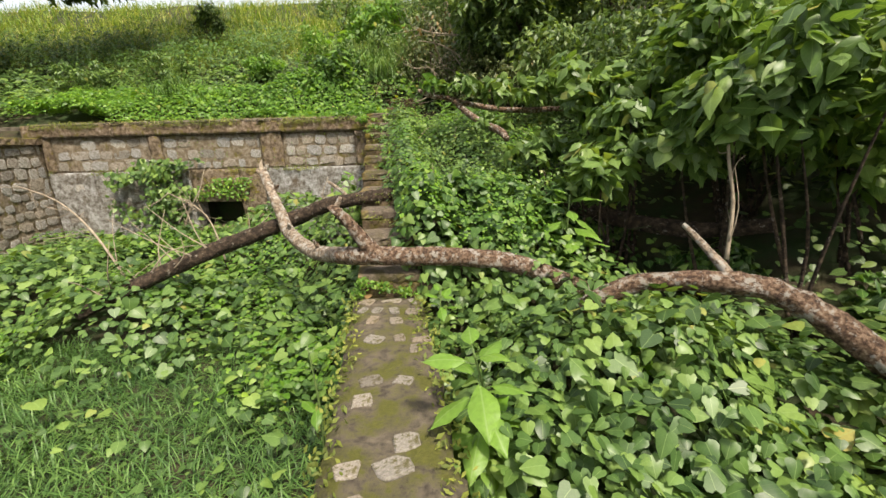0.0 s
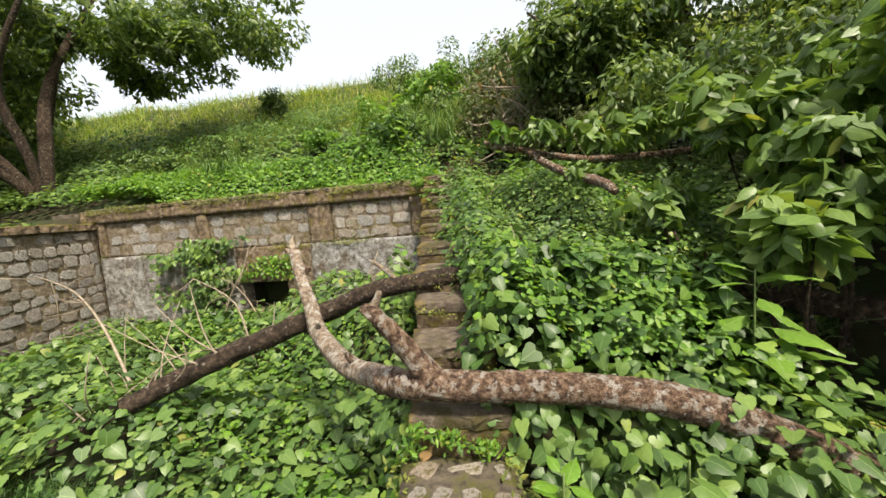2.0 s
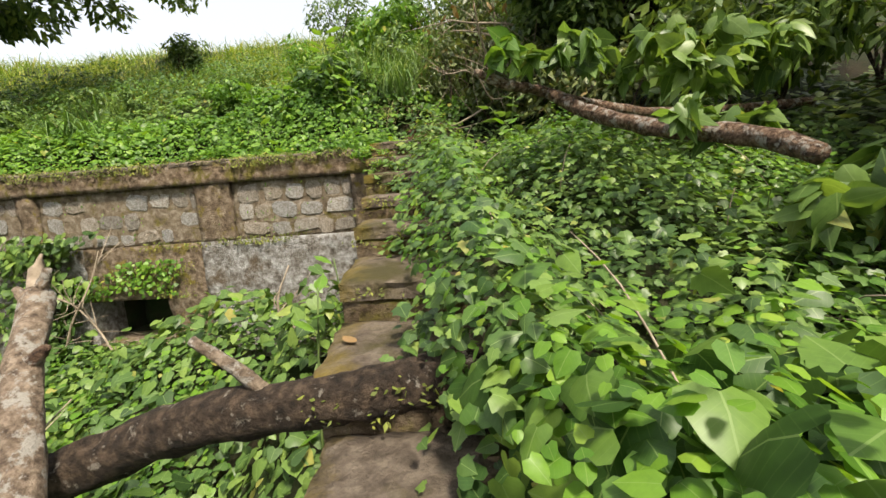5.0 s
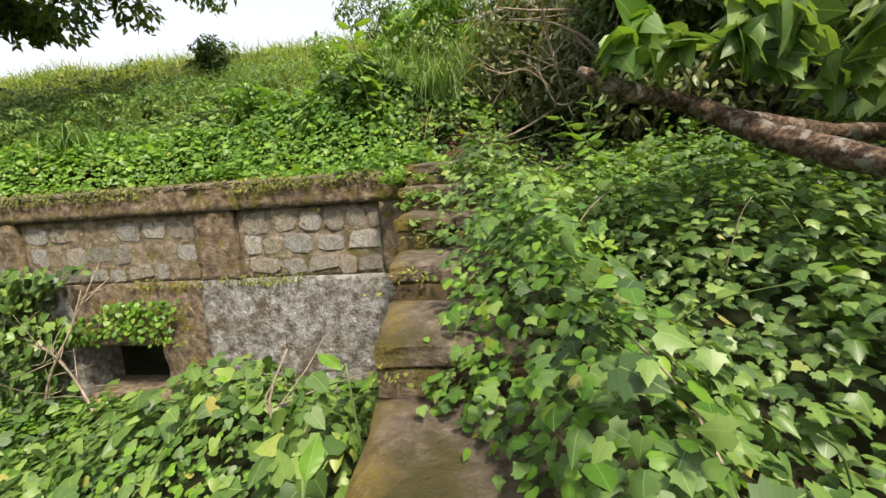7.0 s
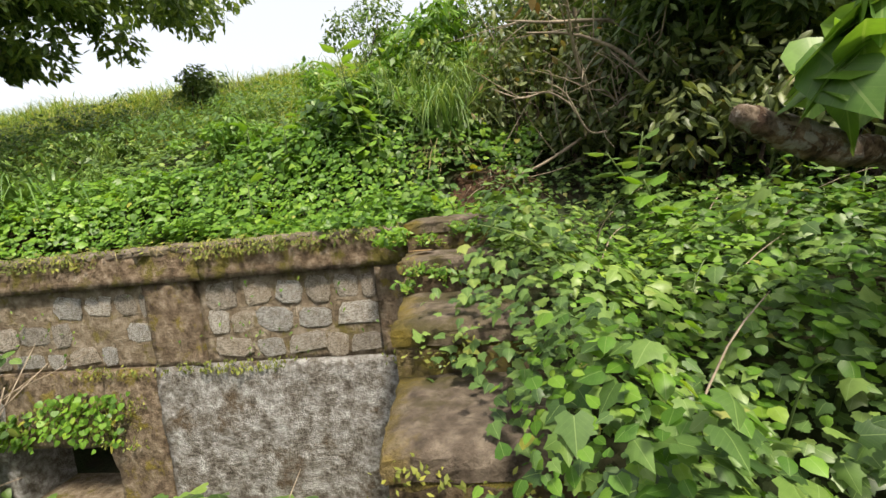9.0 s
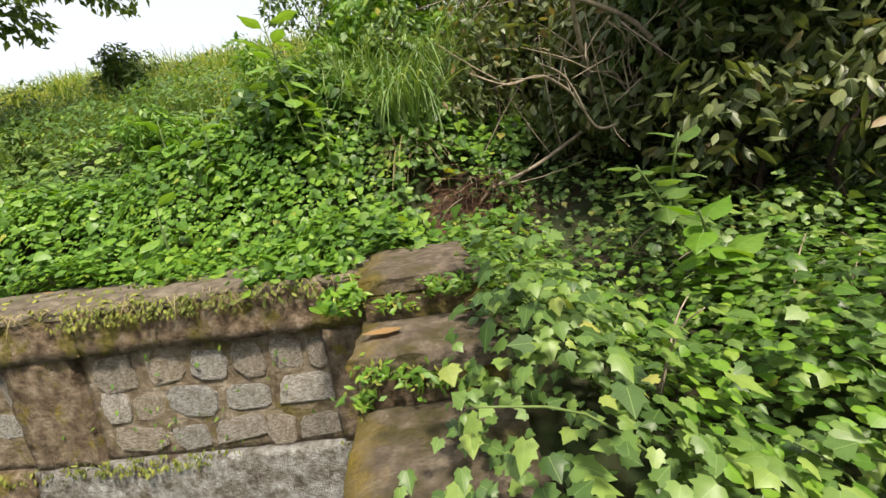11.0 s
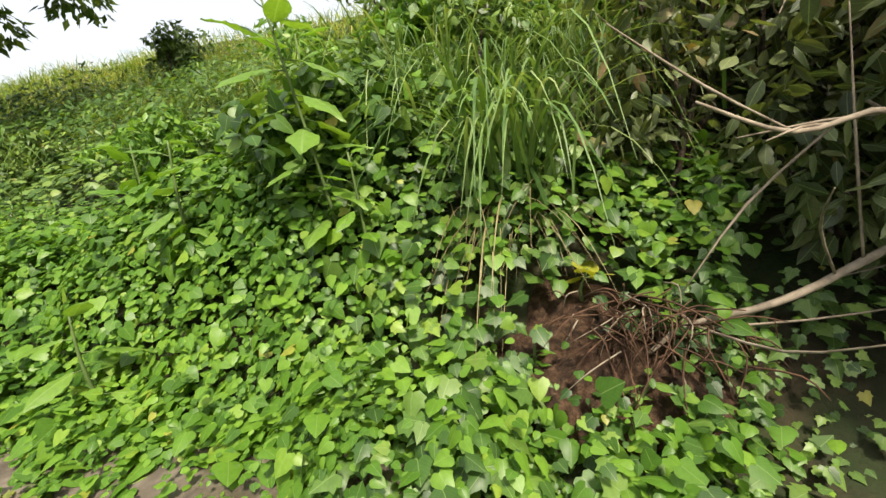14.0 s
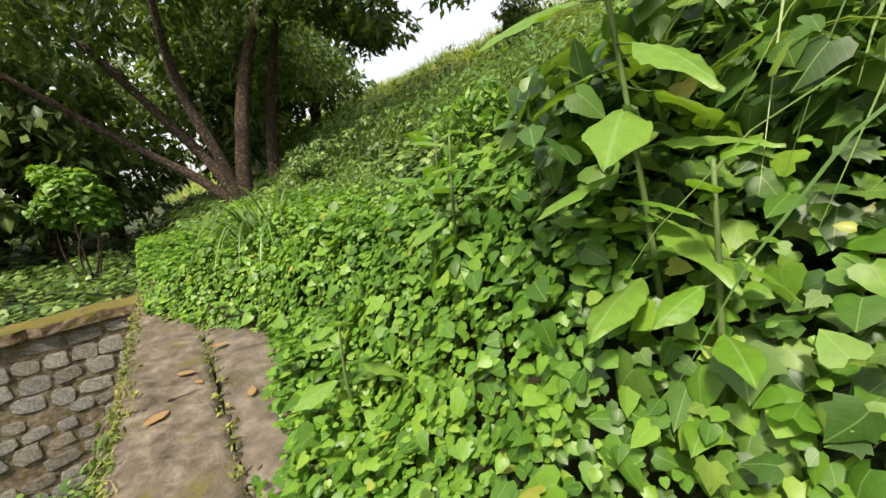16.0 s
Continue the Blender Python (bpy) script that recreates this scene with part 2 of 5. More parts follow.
def sm(a, b, x):
    t = np.clip((np.asarray(x, float) - a) / (b - a), 0, 1)
    return t * t * (3 - 2 * t)


def link_mesh(name, verts, faces, material, parent=None, smooth=True, label="", uv=None):
    """verts (n,3) and faces: one (m,3) or (m,4) array, or a list of faces."""
    me = bpy.data.meshes.new(name)
    if isinstance(faces, np.ndarray):
        k = faces.shape[1]
        me.vertices.add(len(verts))
        me.vertices.foreach_set("co", np.ascontiguousarray(verts, dtype=np.float32).ravel())
        me.loops.add(faces.size)
        me.loops.foreach_set("vertex_index", np.ascontiguousarray(faces, dtype=np.int32).ravel())
        me.polygons.add(len(faces))
        me.polygons.foreach_set("loop_start", np.arange(0, faces.size, k, dtype=np.int32))
        me.polygons.foreach_set("use_smooth", np.full(len(faces), smooth))
        me.update(calc_edges=True)
        if uv is not None:
            me.uv_layers.new(name="UVMap").data.foreach_set("uv", np.ascontiguousarray(uv, dtype=np.float32).ravel())
    else:
        me.from_pydata([tuple(v) for v in verts], [], faces)
        for p in me.polygons:
            p.use_smooth = smooth
    me.materials.append(material)
    ob = new(name, me)
    if parent:
        ob.parent = parent
    if label:
        ob["label"] = label
    return ob


def thing(name, label, category, at=(0, 0, 0), rz=0.0, group=""):
    e = new(name)
    e.empty_display_size = 0.1
    e.matrix_basis = pose(*at, 0, 0, rz)
    return tagged(e, label, category, group)


# leaf outlines, one unit long: x across, y to the tip, z up
def fan(outline, centre, fold, droop):
    pts = [centre] + outline
    v = np.array([(x, y, -fold * abs(x) - droop * y * y) for x, y in pts])
    n = len(outline)
    f = np.array([(0, 1 + i, 1 + (i + 1) % n) for i in range(n)])
    return v, f


def mirror(half):
    return half + [(-x, y) for x, y in reversed(half) if abs(x) > 1e-6]


HEART = fan(mirror([(0, 0.06), (0.2, -0.07), (0.43, 0.06), (0.5, 0.32), (0.33, 0.66), (0, 1.02)]), (0, 0.36), 0.28, 0.2)
HEART_S = fan(mirror([(0, 0.05), (0.26, -0.04), (0.48, 0.2), (0.38, 0.6), (0, 1.0)]), (0, 0.38), 0.2, 0.2)
LOBED = fan(mirror([(0, 0.08), (0.2, -0.07), (0.5, 0.12), (0.42, 0.27), (0.54, 0.48), (0.34, 0.53), (0.2, 0.76), (0, 1.06)]), (0, 0.36), 0.24, 0.26)
ANGLED = fan(mirror([(0, 0.08), (0.2, -0.08), (0.44, 0.02), (0.5, 0.24), (0.4, 0.42), (0.31, 0.66), (0, 1.02)]), (0, 0.36), 0.2, 0.24)
BROAD = fan(mirror([(0, 0), (0.2, 0.07), (0.34, 0.3), (0.31, 0.56), (0.15, 0.84), (0, 1.08)]), (0, 0.42), 0.3, 0.42)
OVATE = fan(mirror([(0, 0), (0.15, 0.15), (0.25, 0.42), (0.19, 0.72), (0, 1.05)]), (0, 0.45), 0.35, 0.28)
OVATE_S = fan(mirror([(0, 0), (0.24, 0.4), (0, 1.0)]), (0, 0.4), 0.35, 0.25)


def big_leaf(widths, heart=0.0, fold=0.3, droop=0.3, rows=12, cols=3):
    """A large leaf with a creased midrib, raised side veins and a wavy rim. widths: half widths from stalk to tip."""
    v, f = [], []
    ks = np.linspace(0, 1, len(widths))
    for i in range(rows + 1):
        y = i / rows
        w = float(np.interp(y, ks, widths))
        for j in range(-cols, cols + 1):
            a = j / cols
            x = w * a
            yy = y - heart * abs(a) * max(0.0, 1 - 3 * y)
            z = -fold * abs(x) ** 1.2 - droop * yy * yy + 0.012 * math.sin(40 * (yy - 0.6 * abs(x))) * min(1, abs(a) * 3) + 0.02 * math.sin(9 * y + 2 * a) * abs(a)
            v.append((x, yy, z))
    n = 2 * cols + 1
    for i in range(rows):
        for j in range(n - 1):
            k = i * n + j
            f += [(k, k + 1, k + n + 1), (k, k + n + 1, k + n)]
    return np.array(v), np.array(f)


BIG_OVATE = big_leaf([0.015, 0.13, 0.22, 0.255, 0.24, 0.17, 0.07, 0.004])
BIG_HEART = big_leaf([0.26, 0.44, 0.47, 0.43, 0.33, 0.2, 0.09, 0.004], 0.16, 0.25, 0.25)


def scatter(name, shape, pos, normal, size, material, parent=None, tipdir=None, label=""):
    """Many leaves joined in one mesh. normal: each leaf's upper side; tipdir: where its tip points (random if None)."""
    v, f = shape
    n = len(pos)
    z = normal / np.linalg.norm(normal, axis=1, keepdims=True)
    d = rng.normal(size=(n, 3)) if tipdir is None else tipdir + rng.normal(scale=0.45, size=(n, 3))
    y = d - (d * z).sum(1, keepdims=True) * z
    y /= np.linalg.norm(y, axis=1, keepdims=True) + 1e-9
    x = np.cross(y, z)
    w, cup = rng.uniform(0.75, 1.2, n), rng.uniform(-0.1, 2.0, n)
    co = (pos[:, None] + size[:, None, None] * (w[:, None, None] * v[None, :, 0, None] * x[:, None] + (v[None, :, 1, None] - 0.4) * y[:, None] + cup[:, None, None] * v[None, :, 2, None] * z[:, None]))
    faces = (f[None] + (np.arange(n) * len(v))[:, None, None]).reshape(-1, 3)
    return link_mesh(name, co.reshape(-1, 3), faces, material, parent, True, label, np.tile(v[f][:, :, :2].reshape(-1, 2), (n, 1)))


def blades(name, base, heading, length, width, rise, droop, material, parent=None, segs=5, label="", power=2.2):
    """Arching grass blades. heading: angle; rise: how steeply they leave the ground; droop: how far the tip sinks, in lengths."""
    n = len(base)
    s = np.linspace(0, 1, segs + 1)
    h = np.stack([np.cos(heading), np.sin(heading), np.zeros(n)], 1)
    side = np.stack([-np.sin(heading), np.cos(heading), np.zeros(n)], 1)
    out = (np.cos(rise)[:, None] * s + 0.35 * droop[:, None] * s ** 2) * length[:, None]
    up = (np.sin(rise)[:, None] * s - droop[:, None] * s ** power) * length[:, None]
    mid = base[:, None] + out[..., None] * h[:, None]
    mid[..., 2] += up
    wd = width[:, None] * (1 - s ** 2.5 * 0.96)[None] * 0.5
    a, b = mid - wd[..., None] * side[:, None], mid + wd[..., None] * side[:, None]
    co = np.stack([a, b], 2).reshape(n, -1, 3)
    q = np.array([(2 * i, 2 * i + 1, 2 * i + 3, 2 * i + 2) for i in range(segs)])
    faces = (q[None] + (np.arange(n) * 2 * (segs + 1))[:, None, None]).reshape(-1, 4)
    return link_mesh(name, co.reshape(-1, 3), faces, material, parent, True, label)


def tube(name, pts, radii, material, parent=None, sides=9, knob=0.08, label="", seed=1, steps=4):
    """A tapered, uneven limb through points (smoothed), with closed ends."""
    r = np.random.default_rng(seed)
    p = np.array(pts, float)
    rad = np.array(radii, float)
    t = np.arange(len(p))
    tt = np.linspace(0, len(p) - 1, (len(p) - 1) * steps + 1)
    q = np.zeros((len(tt), 3))
    for i, u in enumerate(tt):
        k = min(int(u), len(p) - 2)
        a = u - k
        p0, p1, p2, p3 = p[max(k - 1, 0)], p[k], p[k + 1], p[min(k + 2, len(p) - 1)]
        q[i] = 0.5 * (2 * p1 + (p2 - p0) * a + (2 * p0 - 5 * p1 + 4 * p2 - p3) * a * a + (3 * p1 - p0 - 3 * p2 + p3) * a ** 3)
    rr = np.interp(tt, t, rad)
    d = np.gradient(q, axis=0)
    d /= np.linalg.norm(d, axis=1, keepdims=True) + 1e-9
    ref = np.array([0.31, 0.17, 0.93])
    if abs(d.mean(0) @ ref) > 0.85:
        ref = np.array([0.95, 0.2, 0.1])
    a = np.cross(d, ref)
    a /= np.linalg.norm(a, axis=1, keepdims=True)
    b = np.cross(d, a)
    th = np.arange(sides) * 2 * np.pi / sides
    lump = 1 + knob * r.normal(size=(len(q), sides))
    co = q[:, None] + (rr[:, None] * lump)[..., None] * (np.cos(th)[None, :, None] * a[:, None] + np.sin(th)[None, :, None] * b[:, None])
    n = len(q)
    faces = [(i * sides + j, i * sides + (j + 1) % sides, (i + 1) * sides + (j + 1) % sides, (i + 1) * sides + j) for i in range(n - 1) for j in range(sides)]
    verts = list(map(tuple, co.reshape(-1, 3)))
    verts += [tuple(q[0]), tuple(q[-1])]
    faces += [(len(verts) - 2, (j + 1) % sides, j) for j in range(sides)]
    faces += [(len(verts) - 1, (n - 1) * sides + j, (n - 1) * sides + (j + 1) % sides) for j in range(sides)]
    return link_mesh(name, np.array(verts), faces, material, parent, True, label)


# ---- the lie of the land ----
SX, SY, SLOPE, SW = -0.93, 3.83, -0.137, 0.64      # stairs: left edge, foot, sideways drift per metre, width
STEPS = [(3.83, 0.25), (4.33, 0.5), (4.82, 0.7), (5.25, 0.89), (5.85, 1.07), (6.62, 1.27), (7.25, 1.45), (7.85, 1.655), (8.55, 1.86), (9.0, 2.07)]
WY, CAPZ = 9.3, 2.03                                # wall face, terrace height


def left_edge(y):
    return SX + SLOPE * (np.asarray(y, float) - SY)


def wobble(x, y, k, amp):
    return amp * (np.sin(1.3 * k * x + 0.7 * np.sin(0.9 * k * y)) + np.sin(1.1 * k * y + 1.9 + 0.8 * np.sin(1.2 * k * x)) + 0.6 * np.sin(2.3 * k * x + 1.7 * k * y)) / 2.6


def ground(x, y):
    x, y = np.asarray(x, float), np.asarray(y, float)
    zl = -0.98 + 0.3 * sm(6.5, 9.2, y) + wobble(x, y, 1.0, 0.05) + 0.35 * sm(-5.5, -8, x) * sm(8.5, 6.5, y)
    zl = zl + 2.2 * sm(0.15, 0.5, -8.85 + (9.3 - y) * 0.1495 - x) * sm(1.0, 3.5, y)
    zr = -0.5 + 2.25 * sm(0, 1, np.clip((y - 2.6) / 7.2, 0, 1)) * 0.35 + 2.25 * np.clip((y - 2.9) / 6.7, 0, 1) * 0.65
    zr = zr - 0.55 * np.exp(-((x - 2.4) / 1.0) ** 2 - ((y - 4.6) / 1.4) ** 2) + 0.25 * np.clip(x - 3.2, 0, 40) * sm(2, 6, y) + 0.12 * np.clip(x - 3.2, 0, 40) + wobble(x, y, 1.3, 0.06)
    zu = 1.95 + 0.5 * np.clip(y - 10.35, 0, 12.4) + 0.03 * np.clip(y - 22.75, 0, 60) + wobble(x, y, 0.7, 0.14) * sm(10.4, 12.5, y)
    zu = zu + 0.1 * np.clip(x + 0.2, 0, 12) * sm(10, 11.5, y) + 0.5 * np.exp(-((x + 1.7) / 0.75) ** 2 - ((y - 11.4) / 0.4) ** 2)
    side = sm(left_edge(y) + 0.12, left_edge(y) + 0.52, x)
    low = zl + (zr - zl) * side
    pit = 0.72 * sm(-6.0, -5.85, x) * sm(-4.3, -4.45, x)
    back = sm(WY + 0.12 + pit, WY + 0.42 + pit, y) * (1 - side) + sm(9.3, 10.6, y) * side
    z = low + (zu - low) * back
    return z * (1 - sm(60, 200, np.hypot(x, y - 8))) + 8.0 * sm(60, 200, np.hypot(x, y - 8)) * sm(-10, 30, y)


def axis(fine0, fine1, step, far):
    a = list(np.arange(fine0, fine1 + 1e-6, step))
    s, lo, hi = step, fine0, fine1
    while hi < far or lo > -far:
        s *= 1.35
        lo, hi = lo - s, hi + s
        a = [lo] + a + [hi]
    return np.array(a)


gx, gy = axis(-13, 7, 0.15, 3000), axis(-3, 17, 0.15, 3000)
XX, YY = np.meshgrid(gx, gy)
ZZ = ground(XX, YY)
nx, ny = len(gx), len(gy)
ii = np.arange(nx * ny).reshape(ny, nx)
quad = np.stack([ii[:-1, :-1], ii[:-1, 1:], ii[1:, 1:], ii[1:, :-1]], -1).reshape(-1, 4)
tagged(link_mesh("ground", np.stack([XX, YY, ZZ], -1).reshape(-1, 3), quad, M_EARTH), "dark damp earth under dense green growth", "ground", kind="structure")


def worn_slab(name, x0, x1, y0, y1, z0, z1, material, parent, shear=0.0, seed=0, cell=0.09, rough=0.012, label=""):
    """A slab with an uneven top and chipped edges: a fine grid on top, skirts down to z0."""
    r = np.random.default_rng(seed)
    nx_, ny_ = max(3, int((x1 - x0) / cell)), max(3, int((y1 - y0) / cell))
    xs, ys = np.linspace(x0, x1, nx_ + 1), np.linspace(y0, y1, ny_ + 1)
    X, Y = np.meshgrid(xs, ys)
    ed = np.minimum(np.minimum(X - x0, x1 - X), np.minimum(Y - y0, y1 - Y))
    Z = z1 + rough * 0.6 * r.normal(size=X.shape) - np.where(ed < 1e-6, 0.014 + 0.012 * r.random(X.shape), 0)
    J = rough * r.normal(size=X.shape)
    X2, Y2 = X + np.where(ed < 1e-6, J, 0), Y + np.where(ed < 1e-6, rough * r.normal(size=X.shape), 0)
    X2 = X2 + shear * (Y2 - y0)
    top = np.stack([X2, Y2, Z], -1).reshape(-1, 3)
    idx = np.arange(top.shape[0]).reshape(ny_ + 1, nx_ + 1)
    ring = list(idx[0, :-1]) + list(idx[:-1, -1]) + list(idx[-1, :0:-1]) + list(idx[:0:-1, 0])
    verts = [tuple(v) for v in top]
    k = len(verts)
    for i in ring:
        v = top[i]
        verts.append((v[0] + 0.008 * r.normal(), v[1] + 0.008 * r.normal(), (z0 + z1) / 2))
    for i in ring:
        v = top[i]
        verts.append((v[0], v[1], z0))
    faces = [tuple(int(q) for q in (idx[j, i], idx[j, i + 1], idx[j + 1, i + 1], idx[j + 1, i])) for j in range(ny_) for i in range(nx_)]
    n = len(ring)
    for a in range(n):
        b = (a + 1) % n
        faces.append((int(ring[b]), int(ring[a]), k + a, k + b))
        faces.append((k + b, k + a, k + n + a, k + n + b))
    faces.append(tuple(k + n + a for a in range(n)))
    ob = link_mesh(name, np.array(verts), faces, material, parent, False, label)
    for p in ob.data.polygons[:nx_ * ny_]:
        p.use_smooth = True
    return ob


# ---- causeway path ----
path = tagged(new("pavement"), "narrow raised stone path with mossy mortar joints", "path", kind="structure")
y0 = -7.0
worn_slab("path_bed", left_edge(y0), left_edge(y0) + SW + 0.03, y0, SY + 0.02, -1.25, 0.0, M_PATH, path, SLOPE, 3, 0.11, 0.012)

# ---- stairs ----
stairs = tagged(new("staircase"), "weathered concrete garden steps stained with yellow moss", "staircase", kind="structure")
for i, (y, z) in enumerate(STEPS):
    ye = STEPS[i + 1][0] + 0.03 if i + 1 < len(STEPS) else 9.9
    r = random.Random(i)
    x = float(left_edge(y)) + 0.055 + r.uniform(-0.012, 0.012)
    low = -1.2 if y < 8 else -0.9
    body = worn_slab("step", x + 0.004, x + SW - 0.04, y + 0.006, ye, low, z - 0.09, M_RISER, stairs, SLOPE, 20 + i, 0.08, 0.007, "dark mossy riser of rubble and mortar")
    worn_slab("tread", x - 0.002, x + SW - 0.03, y - 0.002, ye - 0.03, z - 0.095, z, M_CONC, body, SLOPE, 40 + i, 0.07, 0.006, "worn concrete tread with mossy edge")

# ---- retaining wall ----
wall = tagged(new("wall_north"), "old stone retaining wall with lichen and a mossy concrete cap", "wall", kind="structure")
XE = -1.62
PANELS = [(-3.55, -1.93), (-6.23, -4.03), (-8.68, -6.5)]
DX0, DX1, DZ0, DZ1 = -5.68, -4.62, -0.34, 0.26       # drain opening


def slab(name, x0, x1, y0_, y1_, z0, z1, material, parent, seed=0, cell=0.12, bump=0.012, label=""):
    """A piece of wall: a box whose front (low y) is a fine uneven grid."""
    r = np.random.default_rng(seed)
    n1, n2 = max(2, int((x1 - x0) / cell)), max(2, int((z1 - z0) / cell))
    X, Z = np.meshgrid(np.linspace(x0, x1, n1 + 1), np.linspace(z0, z1, n2 + 1))
    o = r.uniform(0, 9)
    Y = y0_ + bump * (0.6 + wobble(X + o, Z, 5.0, 0.5) + wobble(X - o, Z + o, 13.0, 0.45) + 0.22 * r.normal(size=X.shape))
    front = np.stack([X, Y, Z], -1).reshape(-1, 3)
    idx = np.arange(front.shape[0]).reshape(n2 + 1, n1 + 1)
    ring = list(idx[0, :-1]) + list(idx[:-1, -1]) + list(idx[-1, :0:-1]) + list(idx[:0:-1, 0])
    verts = [tuple(v) for v in front] + [(front[i][0], y1_, front[i][2]) for i in ring]
    k, n = len(front), len(ring)
    faces = [tuple(int(q) for q in (idx[j, i], idx[j, i + 1], idx[j + 1, i + 1], idx[j + 1, i])) for j in range(n2) for i in range(n1)]
    faces += [(int(ring[(a + 1) % n]), int(ring[a]), k + a, k + (a + 1) % n) for a in range(n)]
    faces.append(tuple(k + a for a in reversed(range(n))))
    ob = link_mesh(name, np.array(verts), faces, material, parent, False, label)
    for p in ob.data.polygons[:n1 * n2]:
        p.use_smooth = True
    return ob


LEDGE, CAPB = 0.99, 1.745
slab("pilaster_base", -4.6, -4.04, WY - 0.03, WY + 0.5, -1.3, LEDGE, M_PIER, wall, 6, 0.06, 0.03, "orange-brown stained pier beside the drain")
slab("plaster_face", -4.04, XE, WY - 0.015, WY + 0.5, -1.3, LEDGE, M_PLASTER, wall, 1, 0.06, 0.022, "rough lime plaster blotched with grey lichen")
slab("plaster_face", -9.1, DX0 - 0.02, WY - 0.015, WY + 0.5, -1.3, LEDGE, M_PLASTER, wall, 2, 0.08, 0.014, "rough lime plaster blotched with grey lichen")
slab("drain_lintel", DX0 - 0.02, -4.6, WY - 0.017, WY + 0.5, DZ1, LEDGE, M_PIER, wall, 3, 0.06, 0.028)
slab("drain_sill", DX0 - 0.02, -4.6, WY - 0.01, WY + 0.5, -1.3, DZ0, M_MORTAR, wall, 4, 0.08, 0.014)
slab("drain_back", DX0 - 0.02, -4.6, WY + 0.85, WY + 0.9, DZ0, DZ1, M_EARTH, wall, 5)
for a, b in ((DX0 - 0.12, DX0 - 0.022), (-4.598, -4.5)):
    slab("drain_cheek", a, b, WY + 0.502, WY + 0.9, DZ0, DZ1, M_EARTH, wall, 7)
slab("drain_roof", DX0 - 0.12, -4.5, WY + 0.502, WY + 0.9, DZ1 + 0.002, DZ1 + 0.1, M_EARTH, wall, 8)
slab("drain_floor", DX0 - 0.12, -4.5, WY + 0.502, WY + 0.9, DZ0 - 0.1, DZ0 - 0.002, M_EARTH, wall, 9)
for i, (a, b) in enumerate(PANELS):
    slab("panel_bed", a, b, WY + 0.04, WY + 0.5, LEDGE, CAPB, M_MORTAR, wall, 10 + i, 0.05, 0.014)
ends = [XE] + [v for a, b in PANELS for v in (b, a)] + [-9.1]
for i in range(0, len(ends), 2):
    slab("pilaster", ends[i + 1], ends[i], WY - 0.02, WY + 0.5, LEDGE, CAPB, M_PIER, wall, 20 + i, 0.06, 0.028, "brown stained flat pilaster")
for i, (a, b) in enumerate([(-3.45, XE - 0.02), (-5.3, -3.45), (-7.2, -5.3), (-9.2, -7.2)]):
    slab("cap_stone", a + 0.003, b, WY - 0.05, WY + 0.45, CAPB, CAPZ - 0.015, M_CAP, wall, 30 + i, 0.055, 0.032, "rough brown mossy coping")
for i, (a, b) in enumerate([(-2.9, XE - 0.1), (-4.6, -2.9), (-6.4, -4.6), (-9.1, -6.4)]):
    worn_slab("cap_screed", a + 0.004, b, WY - 0.035, WY + 0.455, CAPZ - 0.04, CAPZ + 0.012, M_TOP, wall, 0.0, 90 + i, 0.06, 0.016, "worn brown cement screed on the coping")
for i, (a, b) in enumerate([(-3.3, -1.72), (-5.1, -3.3), (-7.3, -5.1), (-10.5, -7.3)]):
    worn_slab("walk_slab", a + 0.006, b, WY + 0.465, WY + 0.98, 1.75, CAPZ + 0.01, M_WALK, wall, 0.0, 60 + i, 0.12, 0.006, "brown concrete terrace slab")

# return wall, running towards the garden
rwall = tagged(new("wall_west"), "rubble stone garden wall with whitewashed patches", "wall", kind="structure")
RX, RY, RLEN, RTOP = -8.85, 9.3, 6.5, 1.62
rwall.matrix_basis = pose(RX + RLEN * 0.148, RY - RLEN * 0.989, 0, 0, 0, 98.5)
slab("rubble_bed", 0.0, RLEN, 0.0, 0.5, -1.3, RTOP, M_MORTAR, rwall, 71, 0.07, 0.02)
worn_slab("cap_stone", 0.0, RLEN, -0.05, 0.5, RTOP, RTOP + 0.15, M_CAP, rwall, 0.0, 72, 0.12, 0.015, "mossy coping")

# ---- vegetation fields ----
def normals(fn, x, y, e=0.12):
    dx = (fn(x + e, y) - fn(x - e, y)) / (2 * e)
    dy = (fn(x, y + e) - fn(x, y - e)) / (2 * e)
    n = np.stack([-dx, -dy, np.ones_like(x)], 1)
    return n / np.linalg.norm(n, axis=1, keepdims=True)


def sow(x0, x1, y0_, y1_, per, keep):
    n = int((x1 - x0) * (y1_ - y0_) * per)
    x, y = rng.uniform(x0, x1, n), rng.uniform(y0_, y1_, n)
    k = rng.random(n) < keep(x, y)
    return x[k], y[k]


def cover(name, shape, box, per, keep, top, depth, size, material, label, tilt=0.34, lean=(0.02, -0.05, 0.55)):
    """A carpet of leaves over the surface top(x, y), filling a layer of that depth under it."""
    x, y = sow(*box, per, keep)
    n = len(x)
    z = top(x, y) - depth * rng.random(n) ** 1.0 + 0.05 * np.maximum(rng.normal(size=n), 0)
    nm = normals(top, x, y) + rng.normal(scale=tilt, size=(n, 3)) + np.array(lean)
    nm[:, 2] = np.abs(nm[:, 2]) + 0.12
    s = (size[0] + (size[1] - size[0]) * rng.beta(1.1, 1.9, n)) * rng.uniform(0.7, 1.2, n)
    tip = np.array((0.0, -0.6, -0.8)) + rng.normal(scale=0.9, size=(n, 3))
    ob = scatter(name, shape, np.stack([x, y, z], 1), nm, s, material, None, tip)
    return tagged(ob, label, "plants", kind="stuff")


